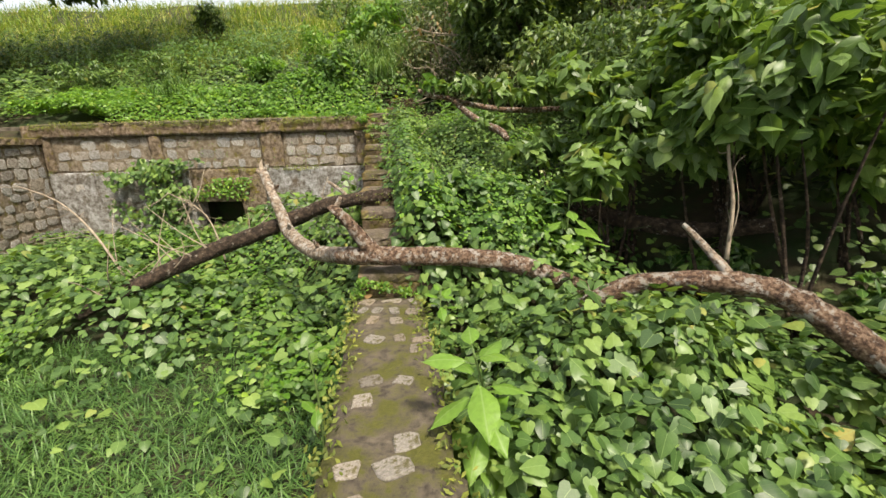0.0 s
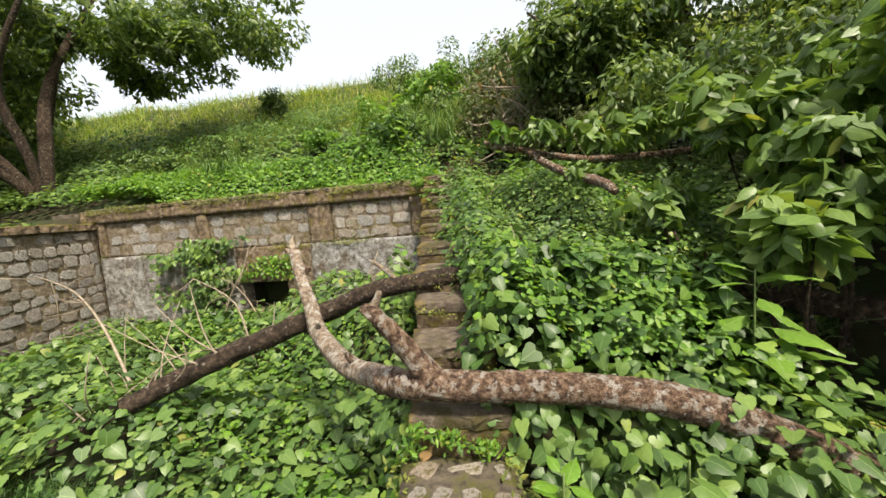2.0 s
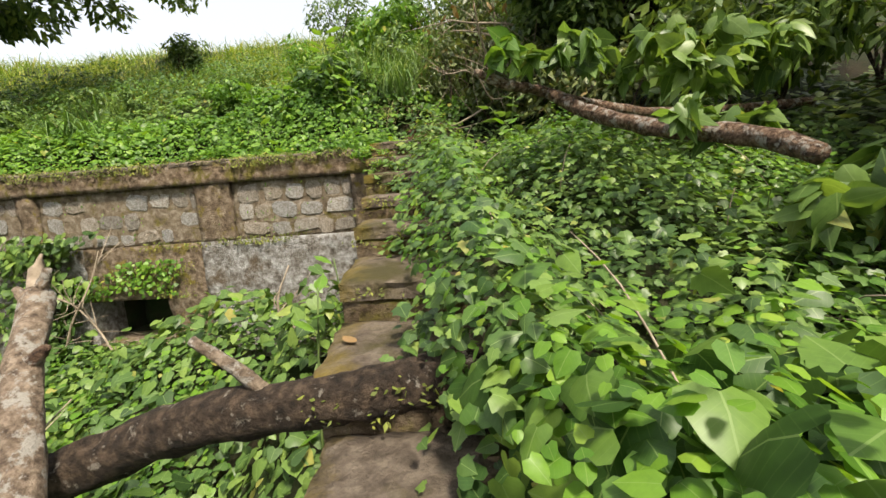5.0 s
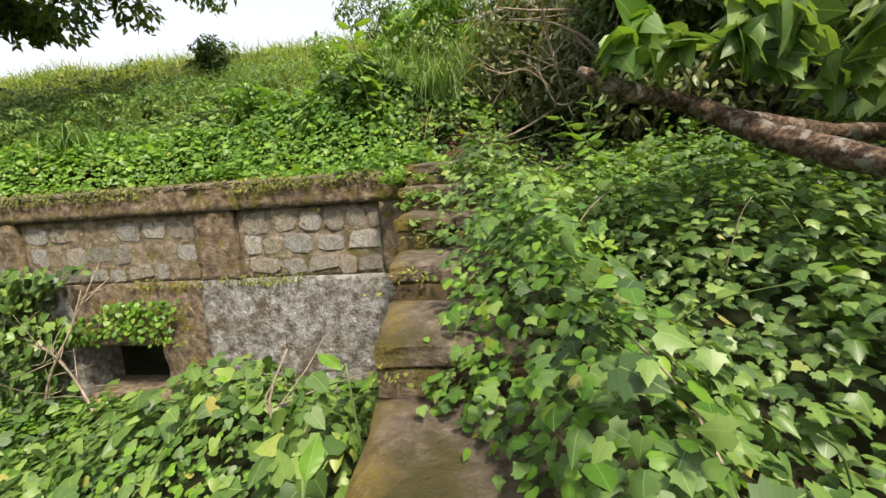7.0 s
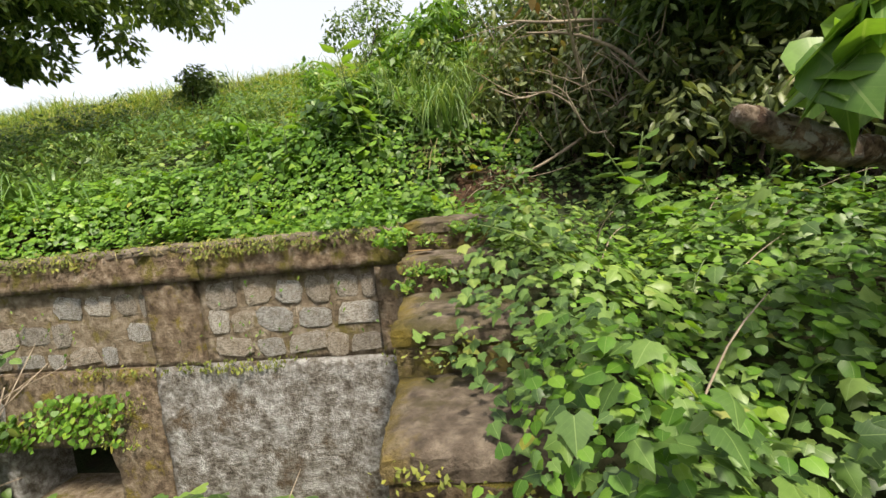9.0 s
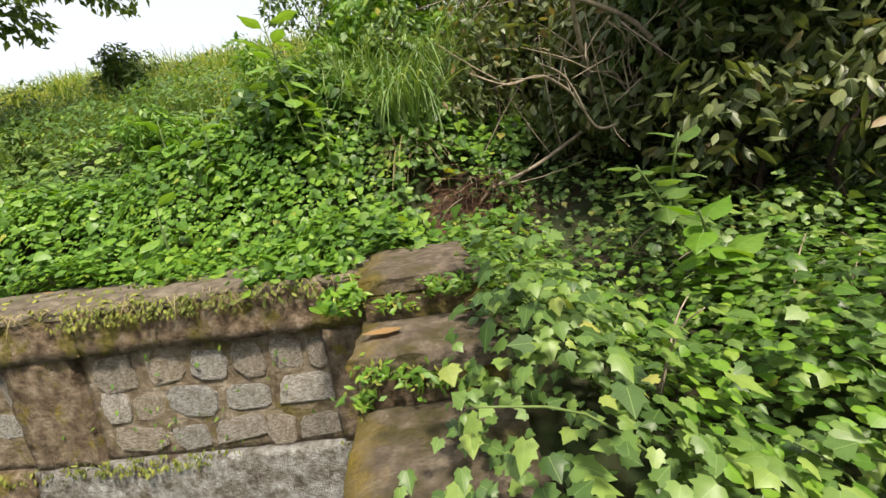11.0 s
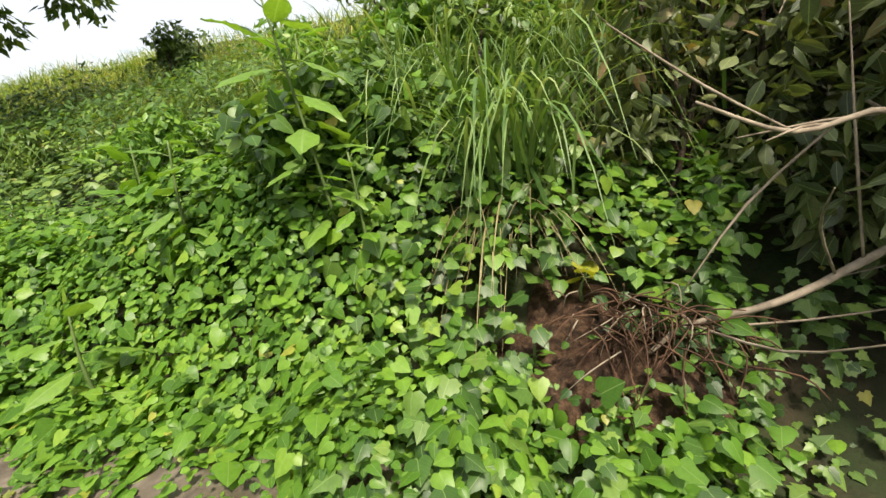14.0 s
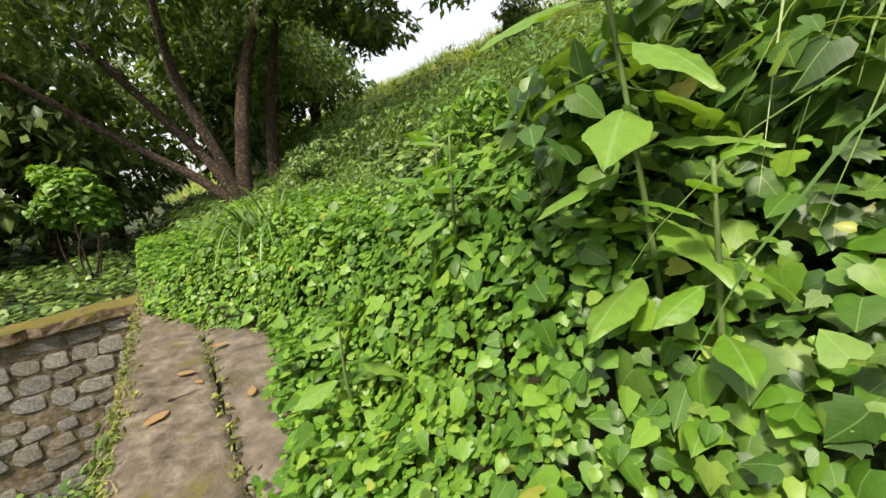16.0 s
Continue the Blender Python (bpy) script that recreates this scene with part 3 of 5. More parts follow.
def bumps(x, y, amp, k=1.0):
    return wobble(x, y, 2.1 * k, amp) + wobble(x + 3.1, y - 1.7, 4.3 * k, amp * 0.6) + wobble(x - 5.3, y + 2.9, 9.7 * k, amp * 0.45)


def rtop(x, y):
    """Top of the growth beside the steps."""
    d = x - (left_edge(y) + SW)
    h = 0.36 + 0.2 * sm(3.4, 4.2, y) - 0.08 * sm(4.6, 5.4, y) - 0.1 * sm(6.6, 7.6, y) - 0.2 * sm(8.0, 9.0, y) - 0.16 * sm(9.2, 10.0, y) + 0.1 * sm(0.3, 1.2, d)
    h = h + 0.3 * np.exp(-((x + 0.0) / 0.45) ** 2 - ((y - 4.5) / 0.45) ** 2) + 0.35 * np.exp(-((x - 1.3) / 0.5) ** 2 - ((y - 2.5) / 0.6) ** 2) + 0.3 * np.exp(-((x - 1.75) / 0.35) ** 2 - ((y - 2.4) / 0.3) ** 2) - 0.2 * np.exp(-((x - 0.4) / 0.5) ** 2 - ((y - 3.4) / 0.35) ** 2) + 0.3 * np.exp(-((x - 1.1) / 0.4) ** 2 - ((y - 3.55) / 0.3) ** 2)
    return ground(x, y) + np.maximum(0.345 * (y - 3.3) + 0.05 - ground(x, y), 0) * sm(0.6, 0.0, d) * sm(3.7, 4.0, y) * sm(9.6, 9.0, y) + h * sm(-0.45, 0.15, d) + bumps(x, y, 0.14) + 0.1


def right_keep(x, y):
    d = x - (left_edge(y) + SW)
    edge = sm(-0.12, 0.04, d + (0.16 * sm(3.9, 4.3, y) + 0.1 * sm(5.0, 6.2, y)) * sm(9.0, 8.0, y) + 0.1 * np.sin(5 * y) + 0.05 * np.sin(13 * y))
    hollow = 1 - 0.96 * np.exp(-(((x - 2.4) / 1.0) ** 2 + ((y - 4.9) / 1.05) ** 2) ** 2)
    soil = 1 - 0.97 * np.exp(-(((x + 1.05) / 0.5) ** 2 + ((y - 10.65) / 0.36) ** 2) ** 2)
    return edge * hollow * soil * (1 - 0.2 * sm(10.0, 10.6, y))


def ltop(x, y):
    d = left_edge(y) - x
    h = 0.28 + 0.1 * sm(4, 6, y) + 0.95 * np.exp(-((x + 2.9) / 1.3) ** 2 - ((y - 7.9) / 0.9) ** 2) + 1.1 * np.exp(-((x + 1.75) / 0.4) ** 2 - ((y - 6.9) / 0.7) ** 2)
    h = h + 0.35 * np.exp(-(d / 0.35) ** 2) * sm(2.5, 4.5, y) + 0.6 * np.exp(-((x + 4.2) / 0.9) ** 2 - ((y - 4.8) / 0.7) ** 2) + 0.3 * np.exp(-((x + 6.2) / 1.2) ** 2 - ((y - 6.5) / 1.2) ** 2)
    h = h + 0.1 * np.exp(-((x + 5.2) / 0.6) ** 2 - ((y - 8.9) / 0.4) ** 2)
    return ground(x, y) + h + bumps(x, y, 0.11)


def left_keep(x, y):
    lawn = sm(4.2, 3.2, y + 0.35 * (x + 2) + 0.3 * np.sin(3 * x)) * sm(-5.5, -4.5, x)
    return sm(0.0, 0.06, left_edge(y) - x) * sm(9.32, 9.2, y) * (1 - 0.9 * lawn) * sm(0, 0.15, x - (RX + (9.3 - y) * 0.1495))


def utop(x, y):
    h = 0.12 + 0.1 * sm(9.8, 10.3, y) + 0.25 * sm(10.2, 11.2, y) + 0.6 * np.exp(-((x + 2.8) / 1.2) ** 2 - ((y - 11.1) / 0.6) ** 2)
    mound = np.maximum(sm(-5.5, -6.3, x + 1.9 * (9.95 - y)), 1.1 * sm(-7.0, -7.5, x)) * sm(11.2, 10.4, y)
    return np.maximum(ground(x, y), 1.98 * (y > 9.2)) + h + 0.42 * mound + bumps(x, y, 0.13)


def soil_gap(x, y):
    return 1 - 0.97 * np.exp(-(((x + 1.1) / 0.46) ** 2 + ((y - 10.62) / 0.3) ** 2) ** 2)


def walk_gap(x, y):
    open_walk = sm(10.1, 10.2, y + 0.05 * np.sin(4 * x) + 0.03 * np.sin(9 * x) + 0.42 * sm(-4.6, -3.0, x))
    return np.maximum(open_walk, np.maximum(sm(-5.4, -5.7, x + 1.9 * (9.95 - y) + 0.12 * np.sin(7 * y)), sm(-7.0, -7.3, x)) * sm(9.22, 9.3, y))


def upper_keep(x, y):
    return walk_gap(x, y) * soil_gap(x, y) * sm(-0.6, -0.9, x - 0.3 * (y - 10))


cover("vine_cover", ANGLED, (-1.2, 2.8, -1.5, 4.2), 720, lambda x, y: right_keep(x, y) * sm(4.2, 3.9, y), rtop, 0.5, (0.05, 0.14), M_VINE, "dense angled vine leaves spilling beside the path", 0.5, (0.02, -0.08, 0.4))
# the zone by the lower steps gets its shade from the darker leaf colour
cover("vine_cover", ANGLED, (-1.2, 2.8, 3.9, 5.6), 650, lambda x, y: right_keep(x, y) * sm(3.9, 4.2, y) * sm(5.6, 5.0, y), rtop, 0.5, (0.06, 0.14), M_DEEP_SHADED, "leaves crowding the lower steps, shade put into their deep green", 0.5, (0.02, -0.1, 0.4))
cover("vine_cover", LOBED, (-1.7, 2.8, 4.4, 11.0), 1050, lambda x, y: right_keep(x, y) * sm(4.6, 5.4, y) * sm(2.9, 2.2, x - 0.2), rtop, 0.42, (0.03, 0.082), M_VINE, "dense lobed vines climbing the bank beside the steps")
cover("creeper_cover", HEART_S, (-1.7, 2.4, 4.0, 10.8), 900, lambda x, y: right_keep(x, y) * sm(0.2, 0.75, np.sin(2.1 * x + 1) * np.sin(1.7 * y) + 0.5), rtop, 0.22, (0.025, 0.065), M_BRIGHT, "small bright creeper leaves over the bank")
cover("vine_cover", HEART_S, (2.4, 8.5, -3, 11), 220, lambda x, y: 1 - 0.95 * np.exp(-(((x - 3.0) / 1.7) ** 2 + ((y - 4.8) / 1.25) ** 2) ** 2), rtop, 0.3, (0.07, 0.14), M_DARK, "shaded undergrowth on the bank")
cover("garden_cover", ANGLED, (-9.2, -0.6, 1.5, 9.3), 400, left_keep, ltop, 0.35, (0.05, 0.125), M_VINE, "leafy vines filling the sunken garden")
cover("creeper_cover", HEART_S, (-7.8, -1.0, 3.2, 9.3), 300, lambda x, y: left_keep(x, y) * sm(0.3, 0.8, np.sin(1.3 * x) * np.sin(1.1 * y + 1) + 0.5), ltop, 0.15, (0.045, 0.085), M_BRIGHT, "bright creepers in the sunken garden")
cover("garden_cover", HEART_S, (-14, -0.6, -7, 1.5), 60, lambda x, y: sm(-4.5, -5.5, x) * sm(0, 0.15, x - (RX + (9.3 - y) * 0.1495)), ltop, 0.25, (0.08, 0.14), M_VINE, "leafy vines filling the sunken garden")
# terrace's shade side: bright leaves thin out, darker-coloured ones paint the shade
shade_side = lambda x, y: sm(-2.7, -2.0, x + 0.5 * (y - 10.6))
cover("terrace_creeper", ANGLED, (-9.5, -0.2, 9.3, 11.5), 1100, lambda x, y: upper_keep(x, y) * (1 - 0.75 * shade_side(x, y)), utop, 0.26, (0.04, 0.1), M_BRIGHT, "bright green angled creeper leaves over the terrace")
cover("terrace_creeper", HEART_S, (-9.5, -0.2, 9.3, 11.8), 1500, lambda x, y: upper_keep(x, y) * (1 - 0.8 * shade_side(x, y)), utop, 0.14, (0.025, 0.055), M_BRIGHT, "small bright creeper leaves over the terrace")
cover("terrace_creeper", LOBED, (-3.4, -0.2, 9.6, 11.8), 620, lambda x, y: upper_keep(x, y) * shade_side(x, y), utop, 0.3, (0.05, 0.12), M_DEEP_SHADED, "lobed leaves beside the grass clump, coloured deep green for shade")
cover("terrace_vine", ANGLED, (-8.5, -0.3, 9.8, 11.6), 130, upper_keep, lambda x, y: utop(x, y) + 0.05, 0.12, (0.06, 0.115), M_BRIGHT, "larger vine leaves over the terrace creeper", 0.5, (0, -0.15, 0.4))
cover("bank_vine", LOBED, (-1.0, 2.2, 4.6, 10.4), 34, right_keep, lambda x, y: rtop(x, y) + 0.03, 0.14, (0.05, 0.095), M_VINE, "larger vine leaves over the bank", 0.5, (0, -0.15, 0.4))
cover("garden_vine", ANGLED, (-7.5, -1.0, 3.0, 9.1), 45, left_keep, lambda x, y: ltop(x, y) + 0.08, 0.15, (0.1, 0.18), M_VINE, "larger vine leaves over the garden growth", 0.5, (0, -0.15, 0.4))
cover("bank_cover", HEART_S, (-14.5, 1.0, 11.0, 13.6), 330, lambda x, y: sm(10.9, 11.5, y), utop, 0.35, (0.06, 0.13), M_VINE, "leafy growth on the lower hillside")
# dark leaves here stand in for the tree's shadow across the slope
cover("bank_cover", OVATE_S, (-22, -5.0, 12.6, 16.6), 230, lambda x, y: sm(12.8, 13.6, y) * sm(17, 15.5, y), lambda x, y: utop(x, y) + 0.3, 0.5, (0.09, 0.18), M_DEEP_SHADED, "leafy hillside band, tree shade put into its dark leaf colour")
cover("bank_cover", HEART_S, (-24, -9.0, 9.8, 13), 110, lambda x, y: sm(-9.0, -10.0, x), utop, 0.35, (0.09, 0.17), M_VINE, "shaded growth under the trees")


def grass_field(name, box, per, keep, top, length, width, material, label, rise=(0.85, 1.45), droop=(0.3, 0.9), segs=3):
    x, y = sow(*box, per, keep)
    n = len(x)
    ob = blades(name, np.stack([x, y, top(x, y) - 0.03], 1), rng.uniform(0, 2 * np.pi, n), rng.uniform(*length, n), rng.uniform(*width, n), rng.uniform(*rise, n), rng.uniform(*droop, n), material, None, segs)
    return tagged(ob, label, "grass", kind="stuff")


cover("garden_cover", HEART_S, (-15, -6.5, 1.5, 9.3), 130, lambda x, y: sm(0.25, 0.45, RX + (9.3 - y) * 0.1495 - x), lambda x, y: ground(x, y) + 0.35 + bumps(x, y, 0.16), 0.4, (0.08, 0.17), M_VINE, "leafy shaded growth behind the garden wall")
cover("garden_cover", OVATE_S, (-27, -15, -1, 10), 40, lambda x, y: np.ones_like(x), lambda x, y: ground(x, y) + 0.4 + bumps(x, y, 0.25, 0.5), 0.5, (0.2, 0.38), M_VINE, "rough growth under the far trees")
grass_field("lawn_grass", (-5.6, -0.55, -2.0, 4.8), 760, lambda x, y: sm(0, 0.05, left_edge(y) - x) * sm(4.7, 3.4, y + 0.35 * (x + 2)), lambda x, y: ground(x, y), (0.2, 0.45), (0.006, 0.014), M_LAWN, "soft fine grass in the sunken garden", (0.7, 1.4), (0.3, 0.8))
grass_field("hill_grass", (-26, 6, 13.4, 17.5), 120, lambda x, y: sm(13.3, 14.6, y), ground, (0.5, 1.1), (0.012, 0.025), M_GRASS, "tall pale hillside grass")
grass_field("hill_grass", (-34, 14, 17.5, 25.5), 100, lambda x, y: 0.35 + 0.65 * sm(-0.2, 0.3, wobble(x, y, 0.9, 1.0)), ground, (0.5, 1.2), (0.014, 0.03), M_GRASS, "tall pale hillside grass along the crest")
grass_field("hill_grass", (-60, 40, 25.5, 40), 8, lambda x, y: np.ones_like(x), ground, (0.8, 1.4), (0.05, 0.09), M_GRASS, "tall pale hillside grass on the hilltop")
grass_field("hill_grass", (-60, -26, 10, 25.5), 14, lambda x, y: np.ones_like(x), ground, (0.6, 1.2), (0.04, 0.08), M_GRASS, "tall hillside grass farther along")


# ---- shrubs and trees ----
def lumps(n, c, r, seed, squash=0.8):
    g = np.random.default_rng(seed)
    d = g.normal(size=(n, 3))
    d /= np.linalg.norm(d, axis=1, keepdims=True)
    return np.array(c) + d * np.array(r) * g.uniform(0.35, 0.85, (n, 1)), g.uniform(0.3, 0.55, n) * min(r)


def crown(name, c, r, n, shape, size, material, parent, seed, clumps=26, hang=0.5):
    """Leaves in clumps round a middle, denser on the clumps' outsides, with gaps between."""
    g = np.random.default_rng(seed)
    cc, cr = lumps(clumps, c, r, seed)
    k = g.integers(0, clumps, n)
    d = g.normal(size=(n, 3))
    d /= np.linalg.norm(d, axis=1, keepdims=True)
    d[:, 2] *= 0.7
    pos = cc[k] + d * (cr[k] * g.uniform(0.5, 1.15, n) ** 0.6)[:, None]
    nm = d * 0.6 + np.array((0, 0, 0.8)) + g.normal(scale=0.5, size=(n, 3))
    tip = d * 0.8 + np.array((0, 0, -hang))
    s = g.uniform(size[0], size[1], n)
    return scatter(name, shape, pos, nm, s, material, parent, tip)


def shrub(label, base, c, r, n, shape, size, material, seed, stems=5, name="shrub", clumps=24, bark=None, hang=0.5):
    e = thing(name, label, "shrub")
    g = np.random.default_rng(seed + 100)
    cc, cr = lumps(clumps, c, r, seed)
    for i in range(stems):
        t = cc[g.integers(0, clumps)]
        m = (np.array(base) + t) / 2 + g.normal(scale=0.12, size=3)
        b = np.array(base) + np.array((*g.normal(scale=0.08, size=2), -0.1))
        tube("stem", [b, m, t], [0.025, 0.016, 0.006], bark or M_DARKBARK, e, 6, 0.05, seed=seed + i)
    crown("foliage", c, r, n, shape, size, material, e, seed, clumps, hang)
    return e


def tree(label, base, trunks, crowns, n, size, material, seed, bark=None, shape=OVATE_S):
    e = thing("tree", label, "tree")
    for i, (pts, rad) in enumerate(trunks):
        tube("trunk", pts, rad, bark or M_DARKBARK, e, 10, 0.07, seed=seed + i)
    for i, (c, r) in enumerate(crowns):
        crown("crown", c, r, n, shape, size, material, e, seed + 31 * i, 34, 0.6)
    return e


def gz(x, y):
    return float(ground(x, y))


# many-stemmed tree at the end of the terrace
bx, by = -12.6, 11.4
bz = gz(bx, by)
B0 = (bx, by, bz - 0.2)
tree("old many-stemmed tree with dark spreading crown on the terrace", B0, [
    ([B0, (bx + 0.2, by, bz + 1.2), (bx + 0.1, by + 0.5, bz + 3.4), (bx + 0.9, by + 1.5, bz + 6)], [0.22, 0.17, 0.13, 0.06]),
    ([B0, (bx - 0.5, by - 0.5, bz + 1.1), (bx - 1.2, by - 1.6, bz + 2.8), (bx - 1.4, by - 3.2, bz + 5)], [0.17, 0.13, 0.1, 0.05]),
    ([B0, (bx - 0.2, by - 0.8, bz + 0.8), (bx - 0.6, by - 2.2, bz + 1.9), (bx - 0.5, by - 4.0, bz + 3.4)], [0.14, 0.11, 0.08, 0.04]),
    ([B0, (bx + 0.2, by - 0.4, bz + 1.2), (bx + 0.4, by - 1.0, bz + 3.0), (bx + 2.0, by - 1.2, bz + 5)], [0.16, 0.12, 0.1, 0.04]),
    ([(bx - 1.0, by + 0.9, bz + 0.1), (bx - 0.9, by + 1.0, bz + 2), (bx - 0.6, by + 1.6, bz + 5)], [0.18, 0.14, 0.07]),
], [((bx + 0.8, by + 0.6, bz + 5.6), (4.2, 3.6, 1.7)), ((bx - 1.5, by - 3.4, bz + 5.0), (3.5, 3.2, 1.7)), ((bx + 3.0, by + 4.6, bz + 6.3), (4.4, 3.2, 1.7)), ((bx - 3.5, by + 1.5, bz + 4.6), (3, 3.4, 2.2)), ((bx + 1.6, by + 2.6, bz + 4.7), (3.2, 2.6, 1.2))], 5200, (0.17, 0.3), M_CROWN, 5)
for i, (x, y, h, r) in enumerate([(-22, 8, 6, 4.0), (-19, 3.5, 6, 4.2), (-24, 14, 7, 4), (-17.5, -2.5, 6.5, 4.2), (-26, 1.0, 7, 5), (-18.5, 12.0, 6, 3.4), (-17.0, 7.0, 5, 3.0), (-20.5, 16.0, 6, 3.5), (-15.5, 3.5, 4.5, 2.8)]):
    z = gz(x, y)
    tree("dense shade tree beyond the garden", (x, y, z), [([(x, y, z - 0.2), (x + 0.2, y, z + h * 0.4), (x, y + 0.3, z + h)], [0.28, 0.2, 0.07])], [((x, y, z + h * 0.85), (r, r, h * 0.38)), ((x + 0.4, y, z + h * 0.4), (r * 0.9, r * 0.9, h * 0.35))], 2200, (0.28, 0.5), M_CROWN, 60 + i)
shrub("rounded bush smothered in bright creeper", (-12.6, 8.2, gz(-12.6, 8.2)), (-12.6, 8.2, 3.2), (0.8, 0.8, 0.7), 3000, HEART_S, (0.08, 0.15), M_BRIGHT, 81, name="bush")

# thicket on the right bank
THICKET = [(0.3, 10.95, 0.7, 0.7), (1.6, 9.5, 0.9, 0.8), (0.5, 11.3, 1.0, 1.0), (1.0, 10.2, 0.9, 0.9), (-0.2, 12.0, 1.2, 0.9), (3.9, 5.2, 1.4, 1.3), (3.4, 7.2, 1.5, 1.4), (2.6, 8.8, 1.3, 1.3), (4.8, 7.0, 2.0, 1.7), (4.6, 9.2, 2.2, 1.8), (1.4, 10.6, 1.2, 1.2), (2.9, 11.2, 1.7, 1.6), (0.9, 12.0, 1.4, 1.2), (5.4, 4.0, 1.8, 1.6), (5.8, 2.0, 1.6, 1.6), (6.5, 6.0, 2.8, 2.0), (0.2, 13.6, 1.6, 1.4), (2.2, 13.6, 2.2, 1.8)]
for i, (x, y, h, r) in enumerate(THICKET):
    z = gz(x, y)
    shrub("dark tangled shrub on the shaded bank", (x, y, z), (x, y, z + h), (r, r, h * 0.75), 1300 if i < 5 else 3300, OVATE if i < 5 else OVATE_S, (0.07, 0.14) if i < 5 else (0.09, 0.18), M_DRAB if i < 5 else M_DARK, 200 + i, 6, "shrub", 30)
for i, (x, y, h, r) in enumerate([(2.7, 10.6, 3.2, 1.8), (6.2, 9.8, 5.0, 2.6), (5.0, 13.0, 4.4, 2.2), (8.5, 5.0, 5.5, 3.2), (8.0, 13.5, 6.5, 3.4), (8.5, 0.0, 5.0, 3.2)]):
    z = gz(x, y)
    tree("leafy dark tree rising from the bank", (x, y, z), [([(x, y, z - 0.2), (x - 0.3, y, z + h * 0.4), (x - 0.8, y - 0.4, z + h)], [0.2, 0.14, 0.04]), ([(x, y, z + h * 0.25), (x - 1.0, y - 0.6, z + h * 0.55), (x - 2.2, y - 1.0, z + h * 0.85)], [0.1, 0.07, 0.02])], [((x - 0.4, y, z + h * 0.8), (r, r, h * 0.34)), ((x - 1.6, y - 0.6, z + h * 0.75), (r * 0.7, r * 0.7, h * 0.25))], 3400, (0.13, 0.24), M_DARK, 300 + i)

# large-leaved shrubs by the path
for i, (x, y, c, r, n, size) in enumerate([
        (1.9, 4.6, (1.75, 4.7, 1.2), (0.7, 0.5, 0.45), 520, (0.12, 0.21)),
        (1.4, 5.8, (1.35, 5.75, 1.36), (0.62, 0.4, 0.24), 300, (0.11, 0.2)),
        (2.3, 5.0, (2.2, 4.9, 1.6), (0.6, 0.5, 0.35), 420, (0.11, 0.2)),
        (2.9, 4.0, (2.8, 4.1, 1.7), (0.8, 0.7, 0.6), 800, (0.13, 0.22)),
        (2.6, 5.8, (2.4, 5.8, 2.1), (1.1, 0.8, 0.6), 900, (0.12, 0.2)),
        (3.3, 3.5, (3.2, 3.6, 2.0), (0.8, 0.7, 0.7), 850, (0.12, 0.22)),
        (3.5, 5.0, (3.3, 4.9, 2.6), (1.1, 0.8, 0.7), 950, (0.12, 0.21)),
        (4.2, 4.0, (4.2, 4.1, 1.6), (0.8, 0.7, 0.8), 800, (0.12, 0.21))]):
    shrub("large-leaved shrub with drooping pale green leaves", (x, y, gz(x, y)), c, r, n, BROAD, size, M_SHRUB, 401 + 20 * i, 4, "broadleaf_shrub", 18, None, 0.1)
# both bushes carry shade in their dark leaf colour
shrub("dense leafy bush crowding the lower steps, shade put into its dark green", (0.25, 4.75, gz(0.25, 4.75)), (0.25, 4.75, 0.82), (0.6, 0.4, 0.32), 900, ANGLED, (0.08, 0.15), M_DEEP_SHADED, 561, 5, "bush", 22, None, 0.5)
shrub("dense leafy bush crowding the lower steps, shade put into its dark green", (0.95, 4.85, gz(0.95, 4.85)), (0.95, 4.85, 0.8), (0.55, 0.4, 0.32), 800, BROAD, (0.09, 0.17), M_DEEP_SHADED, 562, 5, "bush", 20, None, 0.4)
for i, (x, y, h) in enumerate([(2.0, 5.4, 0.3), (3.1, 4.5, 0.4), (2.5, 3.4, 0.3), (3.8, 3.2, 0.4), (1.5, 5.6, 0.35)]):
    shrub("shaded leafy undergrowth in the hollow", (x, y, gz(x, y)), (x, y, gz(x, y) + h), (0.6, 0.5, 0.3), 420, OVATE, (0.09, 0.17), M_DEEP_SHADED, 580 + i, 3, "undergrowth", 14, None, 0.3)
shrub("leafy green sapling above the bank", (-2.0, 13.4, gz(-2.0, 13.4)), (-2.1, 13.4, 4.6), (1.5, 0.9, 1.2), 4200, OVATE_S, (0.1, 0.2), M_BRIGHT, 404, 6, "sapling", 22)
shrub("dusky leafless-tipped bush on the hillside", (-0.4, 13.0, gz(-0.4, 13)), (0.2, 12.9, 4.4), (1.3, 0.9, 1.2), 4000, OVATE_S, (0.08, 0.15), M_DARK, 405, 9, "bush", 24)
shrub("dark wiry bush on the hillside", (-8.4, 16.6, gz(-8.4, 16.6)), (-8.4, 16.6, gz(-8.4, 16.6) + 0.8), (0.7, 0.6, 0.6), 1500, OVATE_S, (0.08, 0.18), M_DARK, 406, 9, "bush", 16)

# ---- fallen tree across the path ----
fallen = thing("fallen_tree", "fallen tree with peeling brown bark lying across the steps", "fallen tree", (0, 0, 0))
tube("trunk", [(1.9, 3.6, -0.2), (1.3, 3.68, 0.08), (0.7, 3.75, 0.32), (0.25, 3.81, 0.385), (-0.2, 3.85, 0.4), (-0.75, 3.85, 0.42), (-1.1, 4.05, 0.36)], [0.09, 0.09, 0.088, 0.086, 0.09, 0.092, 0.075], M_BARK, fallen, 20, 0.055, "mottled red-brown bark with pale patches", 3, 9)
